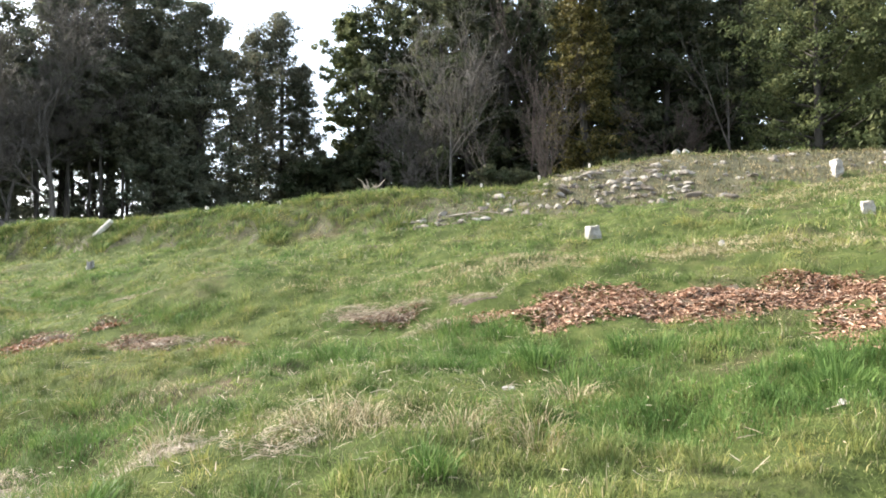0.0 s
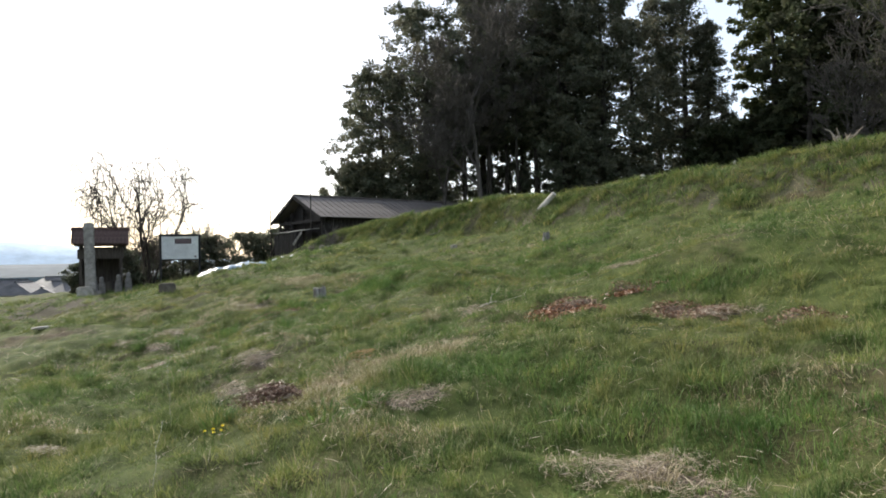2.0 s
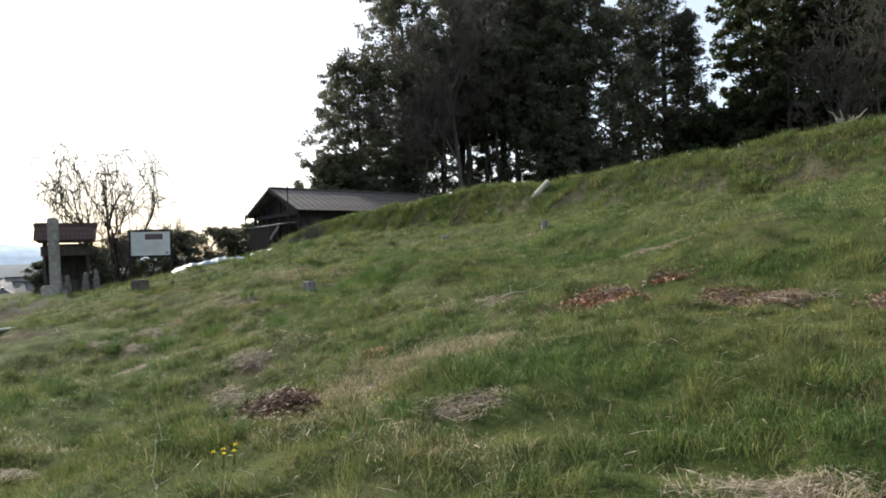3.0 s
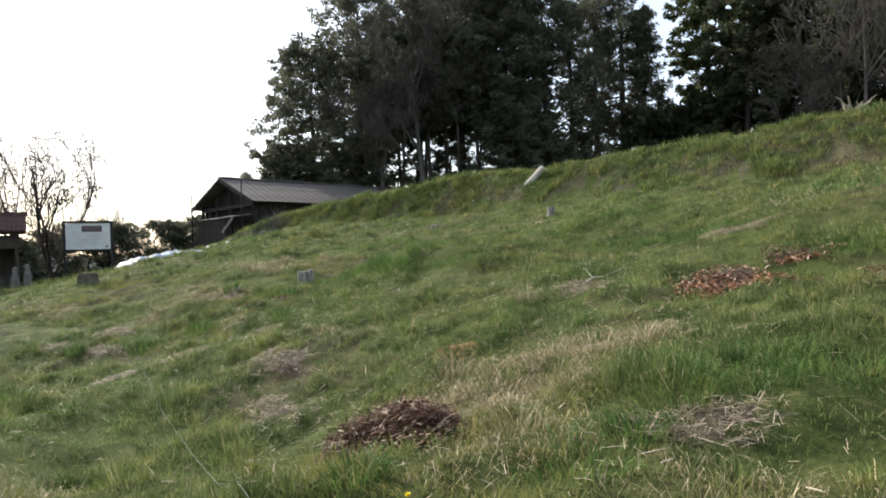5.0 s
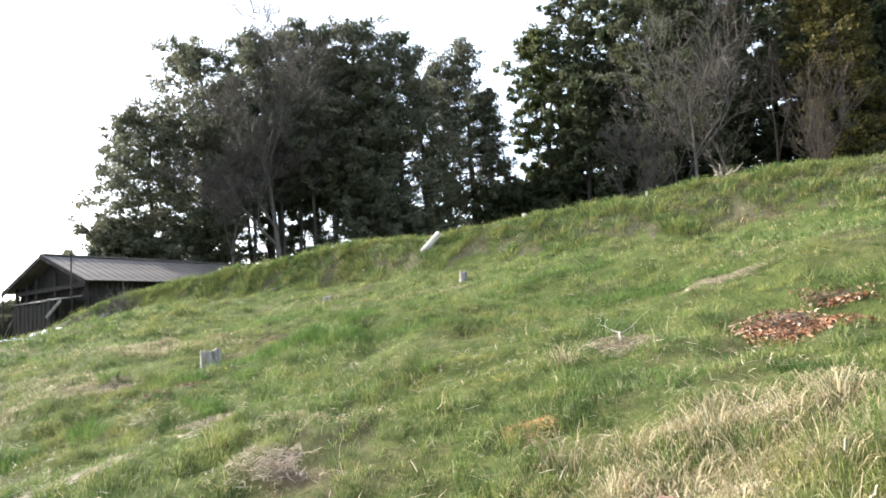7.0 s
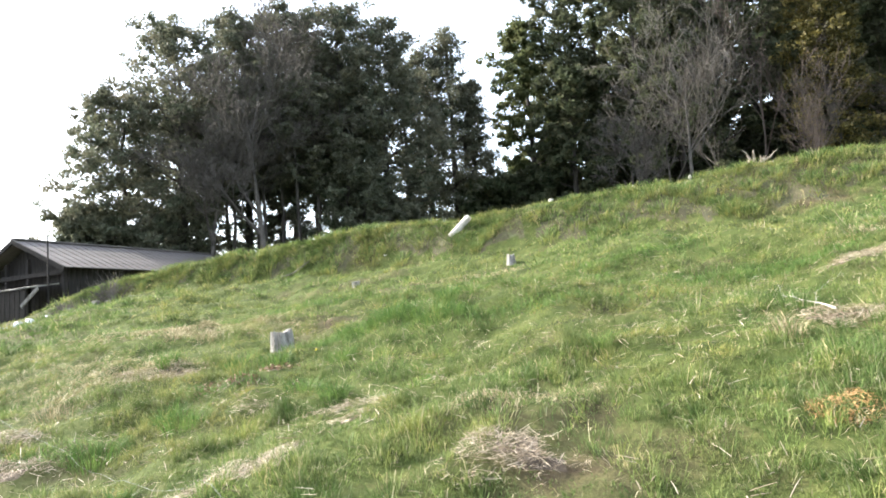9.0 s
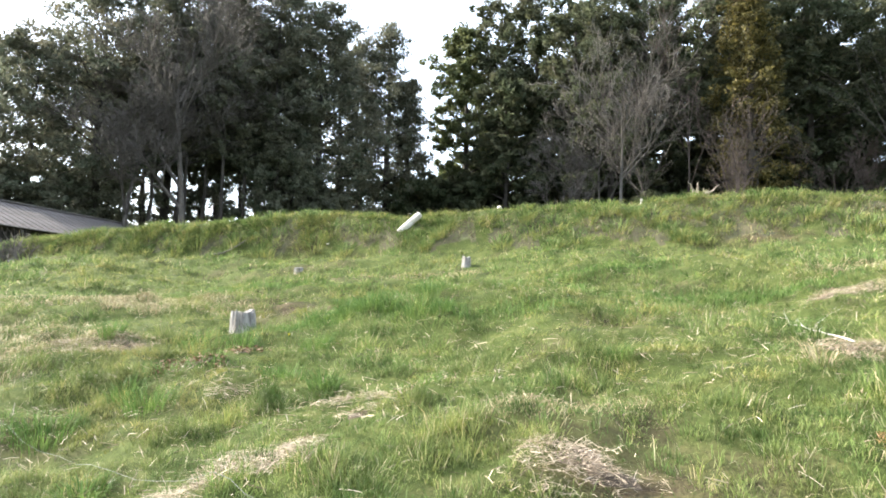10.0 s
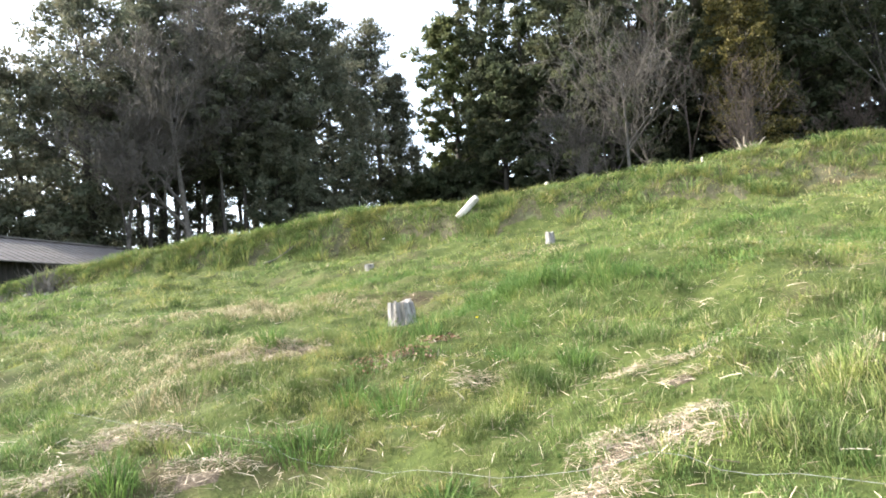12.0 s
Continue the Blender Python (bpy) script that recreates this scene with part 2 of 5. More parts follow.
def box(size, at=(0, 0, 0), turn=(0, 0, 0), bevel=0.0, bm=None, jitter=0.0, cuts=0):
    """A box with its centre at at, with rounded edges; added to bm where given."""
    own = bmesh.new()
    bmesh.ops.create_cube(own, size=1, matrix=pose(*at, *turn) @ Matrix.Diagonal((*size, 1)))
    if cuts:
        bmesh.ops.subdivide_edges(own, edges=own.edges[:], cuts=cuts, use_grid_fill=True)
    if bevel:
        bmesh.ops.bevel(own, geom=own.edges[:], offset=bevel, segments=2, affect="EDGES") if not cuts else None
    if jitter:
        for v in own.verts:
            v.co += noise.noise_vector(v.co * 7.3 + Vector(at)) * jitter
    if bm is None:
        return own
    me = bpy.data.meshes.new("tmp")
    own.to_mesh(me)
    own.free()
    bm.from_mesh(me)
    bpy.data.meshes.remove(me)
    return bm


def tube_arrays(paths, sides=5):
    """Tapered tubes along many paths: each a list of (point, radius). Returns vertices and quads."""
    V, Q, base = [], [], 0
    ang = np.arange(sides) * 2 * np.pi / sides
    ca, sa = np.cos(ang)[:, None], np.sin(ang)[:, None]
    for path in paths:
        P = np.array([p for p, _ in path], float)
        R = [r for _, r in path]
        d = np.gradient(P, axis=0)
        d /= np.linalg.norm(d, axis=1)[:, None] + 1e-9
        ref = np.array([0.0, 0.0, 1.0]) if abs(d[0, 2]) < 0.9 else np.array([1.0, 0.0, 0.0])
        for i in range(len(P)):
            u = np.cross(d[i], ref)
            u /= np.linalg.norm(u) + 1e-9
            w = np.cross(d[i], u)
            V.append(P[i] + R[i] * (ca * u + sa * w))
        k = np.arange(sides)
        for i in range(len(P) - 1):
            a = base + i * sides
            Q.append(np.stack([a + k, a + (k + 1) % sides, a + sides + (k + 1) % sides, a + sides + k], 1))
        base += len(P) * sides
    return np.concatenate(V), np.concatenate(Q)


def tube_mesh(name, paths, sides=5):
    V, Q = tube_arrays(paths, sides)
    return raw_mesh(name, V, Q)


# ---- the lie of the land ----
BANK_X = [-30, -25, -21.8, -15.6, -13, -11, -9, -6, -2, 0, 6, 14]
BANK_FOOT = [24.9, 24.5, 23.8, 22.35, 21.5, 20.4, 19.75, 18.5, 17.2, 16.6, 15.8, 15.5]
BANK_WIDTH_X, BANK_WIDTH = [-22, -15.6, -13, -11, -9, -6, -2, 2, 6, 14], [1.05, 1.2, 1.5, 1.8, 1.95, 2.4, 2.9, 3.3, 4.5, 4.5]
CREST_X = [-40, -32, -29, -27, -24.6, -22.4, -20.3, -18.2, -15.6, -12.7, -10.8, -9, -7, -5, -3.5, -2, 0, 2, 3, 3.7, 5.4, 7.1, 9, 12, 30]
CREST_Z = [0.5, 0.9, 1.35, 1.85, 2.5, 2.95, 3.12, 3.32, 3.52, 3.76, 3.66, 3.68, 3.76, 3.84, 3.96, 4.06, 4.0, 4.02, 4.3, 4.52, 4.86, 5.0, 4.97, 4.93, 4.95]
_wav = np.random.default_rng(3)
WAVES = [(_wav.uniform(0, 2 * np.pi), _wav.uniform(0, 2 * np.pi), k, a) for k, a in
         ((0.5, 0.05), (0.8, 0.045), (1.3, 0.04), (2.1, 0.03), (3.3, 0.026), (5.1, 0.034), (7.7, 0.03), (11.3, 0.018)) for _ in range(3)]


def smooth01(t):
    t = np.clip(t, 0, 1)
    return t * t * (3 - 2 * t)


SWELLS = [(0.61, 1.37, 1.04, 0.084), (1.70, 1.33, -2.08, 0.044), (1.20, 2.76, -1.65, 0.066), (1.05, 0.91, -0.92, 0.061), (1.53, 2.09, 2.02, 0.059), (1.69, 0.82, -3.04, 0.046), (1.40, 0.50, -1.11, 0.048)]


def rough_at(x, y):
    """The unevenness: swells over the meadow that is walked, looser waves round it, and small humps everywhere."""
    low, fine, swell = 0, 0, 0
    for a, p, k, h in WAVES:
        z = h * np.sin(k * (x * np.cos(a) + y * np.sin(a)) + p + 1.7 * np.sin(0.6 * k * (y * np.cos(a) - x * np.sin(a)) + 2 * p))
        low, fine = (low + z, fine) if k < 2 else (low, fine + z)
    for k, a, p, h in SWELLS:
        swell = swell + h * np.sin(k * (x * np.cos(a) + y * np.sin(a)) + p)
    here = smooth01((x + 19) / 4) * smooth01((np.interp(x, BANK_X, BANK_FOOT) + 0.6 - y) / 2.5)
    mid = here * smooth01((2.5 - x) / 3)
    return fine * (0.55 - 0.1 * mid) + low * 0.55 * (1 - mid) + swell * mid - 0.079 * here


def slope_at(x, y):
    """The meadow below the bank: a hillside that falls to the west and south."""
    xe = np.where(x < -14, -14 + (x + 14) * 0.4, x)
    k = np.interp(x, [-28, -20], [0.2, 1.0])
    ye = np.where(y > 16, 16 + (y - 16) * k, np.maximum(y, -25))
    return 0.105 * xe + 0.155 * ye - 0.1 + 0.0011 * np.clip(ye, 0, 25) ** 2


def ground(x, y):
    """Height of the ground at x, y (arrays)."""
    x, y = np.asarray(x, float), np.asarray(y, float)
    xc = np.clip(x, -40, 30)
    foot, width = np.interp(xc, BANK_X, BANK_FOOT), np.interp(xc, BANK_WIDTH_X, BANK_WIDTH)
    low = slope_at(xc, np.minimum(y, foot))
    t = (y - foot) / width
    s = np.clip(t, 0, 1)
    s = s * s * (3 - 2 * s) * 0.55 + (1 - (1 - s) ** 2) * 0.45
    high = np.interp(xc, CREST_X, CREST_Z)
    z = low + np.maximum(high - low, 0) * s + 0.01 * np.clip(y - foot - width, 0, 60)
    near = smooth01((40 - np.abs(x + 6)) / 10) * smooth01((50 - np.abs(y)) / 10)
    z = z + rough_at(x, y) * near * (1 - 0.6 * np.exp(-((t - 0.5) / 0.6) ** 2))
    z = z - 0.3 * np.exp(-((x + 30) / 5.0) ** 2 - ((y - 17.5) / 4.0) ** 2)
    z = z - 0.5 * np.exp(-((x + 25) / 2.6) ** 2 - ((y - 12.6) / 1.6) ** 2) - 0.25 * np.exp(-((x + 26.5) / 3.0) ** 2 - ((y - 14.3) / 1.2) ** 2)
    z = z - 9.5 * smooth01((-x - 35) / 70) - 6 * smooth01((-y - 5) / 80) * smooth01((-x + 10) / 40)
    z = z + 0.28 * np.exp(-((x + 2.2) / 3.0) ** 2 - ((y - 22.8) / 1.7) ** 2)
    return z


def ground1(x, y):
    return float(ground(np.array([x]), np.array([y]))[0])


# bare or littered spots: x, y, long radius, short radius, turn of the long axis
CHIP_BEDS = [(1.45, 7.35, 0.8, 0.8, -20), (2.6, 6.95, 1.1, 0.62, -20), (3.9, 6.7, 1.0, 0.72, -20), (3.45, 5.2, 0.6, 0.8, 0), (5.2, 6.2, 1.2, 1.2, 0), (0.45, 7.6, 0.5, 0.25, -20)]
RUST_BEDS = [(-4.0, 8.85, 0.75, 0.4, -20), (-5.45, 9.38, 0.7, 0.35, -15), (-4.77, 10.0, 0.45, 0.3, 0), (-2.67, 8.1, 0.35, 0.3, 0), (-12.9, 11.05, 0.45, 0.25, -20), (-12.4, 11.4, 0.25, 0.14, 0), (-7.45, 5.7, 0.55, 0.34, -10), (-0.6, 8.2, 0.5, 0.25, 0)]
STRAW_BEDS = [(-1.85, 4.35, 0.55, 0.3, 15), (-3.45, 4.9, 0.6, 0.3, 0), (-2.95, 4.55, 0.3, 0.22, 0), (-0.95, 4.1, 0.35, 0.2, 0), (-1.2, 8.6, 0.55, 0.25, 10), (-0.4, 8.3, 0.45, 0.25, 0), (-5.36, 11.75, 0.75, 0.32, 0),
              (-9.8, 7.8, 0.42, 0.25, 30), (-9.1, 6.8, 0.55, 0.25, -15), (-11.57, 8.25, 0.48, 0.32, -20), (-12.0, 7.9, 0.3, 0.2, 0), (-12.75, 7.35, 0.3, 0.2, 0), (-11.05, 9.05, 0.3, 0.12, 0), (-10.6, 9.6, 0.35, 0.14, 20), (-9.3, 4.5, 0.3, 0.16, 0), (-14.1, 11.9, 0.6, 0.35, 0), (-9.6, 7.6, 0.3, 0.18, 0), (-12.3, 7.75, 0.2, 0.14, 0), (-14.98, 10.2, 0.5, 0.25, 0), (-15.14, 9.4, 0.4, 0.22, 10),
              (-6.86, 9.3, 0.35, 0.22, 0), (-7.0, 9.5, 0.35, 0.22, 0), (-3.1, 3.9, 0.4, 0.2, 0), (-5.6, 5.6, 0.5, 0.2, 20), (-12.2, 10.2, 0.3, 0.18, 0), (-11.15, 9.42, 0.32, 0.16, 0), (-14.2, 9.4, 0.35, 0.2, 0), (-0.2, 7.6, 0.4, 0.2, 0), (-3.45, 8.65, 0.45, 0.22, 0), (0.3, 8.2, 0.5, 0.22, -10), (-0.9, 8.35, 0.5, 0.25, 0)]
DRY_BEDS = [(-6.75, 6.45, 0.9, 0.5, 40), (-6.46, 7.3, 0.7, 0.3, 0), (-6.55, 5.3, 0.5, 0.4, 60), (-14.3, 15.2, 0.9, 0.5, 0), (-17.2, 15.8, 0.8, 0.4, 0), (-14.6, 12.0, 0.9, 0.5, 0), (-10.6, 5.0, 0.9, 0.4, 10), (-6.7, 6.85, 1.1, 0.55, 10), (-7.3, 6.4, 0.6, 0.4, 0), (-14.3, 14.4, 1.3, 0.7, -10), (-15.6, 12.6, 1.3, 0.6, -20), (-10.4, 17.35, 1.2, 0.32, -10), (0.6, 9.2, 1.6, 0.5, 5), (2.6, 9.6, 1.6, 0.6, 0), (-0.5, 4.4, 0.8, 0.35, 0), (5.0, 9.4, 1.6, 0.8, 0),
            (-6.9, 6.2, 0.9, 0.3, 35), (-16.5, 14.5, 1.5, 0.5, 0), (-9.8, 8.6, 0.7, 0.25, 0), (-5.4, 5.0, 0.6, 0.3, 0), (-2.8, 6.0, 0.5, 0.25, 0), (-1.0, 10.5, 1.5, 0.4, 0), (-4.5, 13.0, 1.3, 0.35, 0), (-19.0, 12.0, 1.5, 0.5, -20), (8.5, 14.5, 2.5, 1.0, 0), (-24.5, 12.8, 2.2, 1.0, 0)]
LUSH_BEDS = [(1.5, 4.4, 1.3, 0.5, 0), (0.3, 6.2, 0.9, 0.35, 0), (-6.2, 12.8, 1.2, 0.35, -15), (-10.9, 15.2, 1.0, 0.35, -15), (-11.4, 12.65, 0.75, 0.35, 20), (-10.5, 11.95, 0.45, 0.25, 0), (-12.1, 12.4, 0.4, 0.25, 0), (1.2, 5.3, 0.5, 0.35, 0), (2.3, 5.7, 0.4, 0.35, 0), (0.1, 6.2, 0.4, 0.3, 0), (0.7, 6.1, 0.4, 0.3, 0), (-0.7, 7.0, 1.3, 0.4, 0), (3.0, 4.6, 0.6, 0.5, 0), (2.3, 4.3, 1.3, 0.6, 0), (-2.4, 5.2, 0.8, 0.3, 0), (-12.9, 11.0, 0.5, 0.25, 0), (-13.9, 9.7, 0.6, 0.25, 0), (-5.0, 6.3, 1.0, 0.35, 0), (-9.0, 11.6, 1.4, 0.3, 0), (-7.4, 12.6, 1.6, 0.35, 0), (-3.2, 5.6, 0.9, 0.3, 0), (-13.5, 16.0, 1.2, 0.4, 0), (-8.0, 14.6, 1.5, 0.4, 0), (-4.0, 10.0, 1.0, 0.3, 0)]


def inside(beds, x, y):
    """How far inside any of the beds: 0 outside, 1 in the middle, with ragged edges."""
    best = np.zeros_like(x)
    wob = 0.35 * np.sin(5.1 * x + 2.3 * y) * np.sin(4.3 * y - 1.9 * x) + 0.25 * np.sin(13 * x - 7 * y)
    for cx, cy, a, b, turn in beds:
        c, s = math.cos(radians(turn)), math.sin(radians(turn))
        u, v = ((x - cx) * c + (y - cy) * s) / a, (-(x - cx) * s + (y - cy) * c) / b
        best = np.maximum(best, np.clip(1.25 - np.sqrt(u * u + v * v) + wob * 0.4, 0, 1))
    return best


def hollow_at(x, y):
    """1 on the trodden brown earth before the shrine, whose colour also holds shade."""
    return np.exp(-((x + 27) / 3.6) ** 2 - ((y - 14.7) / 1.6) ** 2)


def bank_face(x, y):
    """1 on the face of the bank, 0 away from it."""
    t = (y - np.interp(x, BANK_X, BANK_FOOT)) / np.interp(x, BANK_WIDTH_X, BANK_WIDTH)
    return np.exp(-((t - 0.45) / 0.45) ** 2) * (1 + np.clip((x - 1.5) / 2, 0, 1) * 0.6)


def ground_sheet():
    far = np.array([45, 60, 80, 110, 160, 240, 400, 700, 1200, 2200, 4000.0])
    xs = np.concatenate([-far[::-1], np.arange(-40, -24, 0.6), np.arange(-24, 12, 0.14), np.arange(12, 40, 0.8), far])
    ys = np.concatenate([-far[::-1], np.arange(-40, 2, 1.5), np.arange(2, 25, 0.14), np.arange(25, 44, 0.6), far])
    X, Y = np.meshgrid(xs, ys)
    V = np.stack([X, Y, ground(X, Y)], 2).reshape(-1, 3)
    i = np.arange(len(xs) - 1)[None] + len(xs) * np.arange(len(ys) - 1)[:, None]
    Q = np.stack([i, i + 1, i + 1 + len(xs), i + len(xs)], 2).reshape(-1, 4)
    ob = part("ground", raw_mesh("ground", V, Q), MAT_GROUND, smooth=True)
    ob.data.materials.append(MAT_BANKSOIL)
    ob.data.materials.append(MAT_BEDSOIL)
    ob.data.materials.append(MAT_FARLAND)
    ob.data.materials.append(MAT_PATHSOIL)
    mid = V[Q].mean(1)
    mx, my = mid[:, 0], mid[:, 1]
    ragged = 0.22 * np.sin(3.1 * mx + 1.2 * np.sin(2.3 * my)) + 0.2 * np.sin(5.3 * my + 2 * np.sin(4.1 * mx))
    soil = (bank_face(mx, my) + ragged > np.interp(mx, [-16, -4, 2], [0.95, 0.8, 0.6])) & (mx > -30) & (mx < 16) & (my > 14) & (my < 27)
    hollow = hollow_at(mx, my) + ragged > 0.6
    bed = np.maximum.reduce([inside(CHIP_BEDS, mx, my), inside(RUST_BEDS, mx, my), inside(STRAW_BEDS, mx, my) * 0.8]) + 0.5 * ragged > 0.72
    bed &= (my > 2) & (my < 14) & (np.abs(mx + 6) < 14)
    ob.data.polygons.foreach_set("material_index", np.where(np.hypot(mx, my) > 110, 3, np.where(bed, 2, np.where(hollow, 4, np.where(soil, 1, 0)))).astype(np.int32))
    tagged(ob, "grassy hillside of turf and brown soil, falling to a valley", "ground", kind="structure")


ground_sheet()


# ---- trees ----
def branch_paths(rng, start, direction, length, radius, depth, out, droop=0.0, spread=0.6, wander=0.25, kids=(3, 5)):
    """Branching tapered paths, from start outwards, added to out."""
    n = 5 if depth > 1 else 3
    p, d = np.array(start, float), np.array(direction, float)
    d /= np.linalg.norm(d)
    path = [(p.copy(), radius)]
    for i in range(1, n):
        d = d + rng.normal(0, wander, 3) / n * 1.6 + np.array([0, 0, (0.12 if droop <= 0 else -droop) * i / n])
        d /= np.linalg.norm(d)
        p = p + d * length / (n - 1)
        path.append((p.copy(), radius * (1 - 0.72 * i / (n - 1))))
    out.append(path)
    if depth > 0:
        for _ in range(int(rng.integers(*kids)) + (1 if depth > 1 else 0)):
            f = rng.uniform(0.3, 1.0)
            k = min(int(f * (n - 1)), n - 2)
            q = path[k][0] + (path[k + 1][0] - path[k][0]) * (f * (n - 1) - k)
            side = rng.normal(0, 1, 3)
            side -= side.dot(d) * d
            side /= np.linalg.norm(side) + 1e-9
            branch_paths(rng, q, d * (1 - spread * 0.5) + side * spread + [0, 0, 0.1], length * rng.uniform(0.42, 0.7), path[k][1] * 0.62,
                         depth - 1, out, droop, spread, wander, kids)


def leaf_cards(rng, centres, spread, per, size, flat=1.0):
    """Small three-cornered sprays of leaf round clump centres."""
    n = len(centres) * per
    d = rng.normal(0, 1, (n, 3))
    d *= (rng.uniform(0, 1, n) ** 0.4 / np.linalg.norm(d, axis=1))[:, None]
    c = np.repeat(centres, per, 0) + d * np.array([1, 1, flat]) * np.repeat(spread, per)[:, None]
    a = rng.normal(0, 1, (n, 3))
    a /= np.linalg.norm(a, axis=1)[:, None]
    b = np.cross(a, rng.normal(0, 1, (n, 3)))
    b /= np.linalg.norm(b, axis=1)[:, None]
    s = size * rng.uniform(0.55, 1.35, (n, 1))
    V = np.stack([c - a * s, c + b * s * 0.75, c + a * s], 1).reshape(-1, 3)
    return V, np.arange(n * 3).reshape(-1, 3)


def crown_boughs(rng, h, r, low, n, shape):
    """Boughs from the trunk outwards: where each starts and ends. 'cone' narrows to the top, 'round' bulges, 'column' hardly narrows."""
    t = (np.arange(n) + rng.uniform(0, 1, n)) / n
    az = np.arange(n) * 2.4 + rng.normal(0, 0.5, n)
    prof = {"cone": (1 - t) ** 0.8 * 0.92 + 0.06, "round": np.sqrt(np.clip(1 - (2 * t - 0.85) ** 2 / 1.45, 0.02, 1)), "column": 1 - 0.6 * t ** 2.5}[shape]
    p1, p2 = rng.uniform(0, 6, 2)
    lump = 1 + 0.2 * np.sin(2 * az + p1 + 5 * t) + 0.14 * np.sin(3 * az + p2 - 9 * t) + rng.normal(0, 0.13, n)
    far = r * prof * np.clip(lump, 0.45, 1.35)
    z = h * (low + (1 - low) * t)
    rise = {"cone": -0.22, "round": 0.12, "column": -0.05}[shape]
    out = np.stack([np.cos(az) * far, np.sin(az) * far, rise * far + 0.25 * far * (t - 0.3)], 1)
    start = np.stack([0 * z, 0 * z, np.maximum(z - 0.25 * far, 0.1 * h)], 1)
    return start, np.stack([0 * z, 0 * z, z], 1) + out


def leafy_tree(seed, x, y, h, r, low, mat, shape, label, category="tree", clumps=190, per=46, size=0.2, bark=None, group="", lean=(0, 0), name="evergreen_tree", girth=0.016):
    """A tapered trunk, limbs, and a crown of boughs, each a drooping cloud of small leaves."""
    rng = np.random.default_rng(seed)
    t = thing(name, pose(x, y, ground1(x, y) - 0.1, 0, 0, 0), label, category, group)
    bark = bark or MAT_BARK
    tr = []
    n = 9
    for i in range(n):
        f = i / (n - 1)
        tr.append((np.array([lean[0] * f + rng.normal(0, 0.06), lean[1] * f + rng.normal(0, 0.06), 0.96 * h * f]), (girth * h * (1 - f) ** 0.8 + 0.02) * (1.35 if i == 0 else 1)))
    A, C = crown_boughs(rng, h, r, low, clumps // 2, shape)
    for P in (A, C):
        P[:, 0] += lean[0] * P[:, 2] / h
        P[:, 1] += lean[1] * P[:, 2] / h
    C[:, 2] = np.clip(C[:, 2], 0.2, 0.985 * h)
    limbs = []
    for k in rng.permutation(len(C))[:44]:
        a, c, f = A[k], C[k], A[k][2] / h
        m = (a + c) / 2 + np.array([0, 0, rng.uniform(-0.05, 0.3)])
        limbs.append([(a, 0.005 * h * (1 - f) + 0.015), (m, 0.003 * h * (1 - f) + 0.012), (c, 0.008)])
    part("trunk", tube_mesh("trunk", [tr], 8), bark, t, smooth=True)
    part("limb", tube_mesh("limb", limbs, 4), bark, t)["kind"] = "stuff"
    # each bough carries sprays of leaf along its outer part, small at the tip
    k = 7
    f = np.sqrt(rng.uniform(0.1, 1.0, len(C) * k))
    S = np.repeat(A, k, 0) * (1 - f)[:, None] + np.repeat(C, k, 0) * f[:, None] + rng.normal(0, 1, (len(C) * k, 3)) * np.array([0.1, 0.1, 0.06]) * r
    S[:, 2] = np.clip(S[:, 2], 0.15, None)
    big = (0.13 * r + 0.12) * rng.uniform(0.7, 1.25, len(S)) * (1.25 - 0.55 * f)
    V, Q = leaf_cards(rng, S, big, max(8, int(per * 0.84)), size * 0.62, 0.6)
    part("crown", raw_mesh("crown", V, None, Q), mat, t)
    return t


def bare_tree(seed, x, y, h, mat, label, category="tree", stems=1, spread=0.55, depth=4, rad=0.1, lean=(0, 0, 1), droop=0.0, kids=(3, 5), group="", name="bare_tree", first=0.55, wander=0.25, splay=0.16, fine=0.009):
    rng = np.random.default_rng(seed)
    t = thing(name, pose(x, y, ground1(x, y) - 0.1), label, category, group)
    out = []
    for s in range(stems):
        d = np.array(lean, float) + rng.normal(0, splay if stems > 1 else 0.04, 3) * [1, 1, 0]
        branch_paths(rng, (rng.normal(0, 0.12) * (stems > 1), rng.normal(0, 0.12) * (stems > 1), 0), d, h * first, rad, depth, out, droop, spread, wander, kids)
    thick = [q for q in out if q[0][1] > 0.02]
    thin = [[(p, max(r, fine)) for p, r in q] for q in out if q[0][1] <= 0.02]
    part("trunk", tube_mesh("trunk", thick, 6), mat, t, smooth=True)
    if thin:
        part("twig", tube_mesh("twig", thin, 3), mat, t)["kind"] = "stuff"
    return t


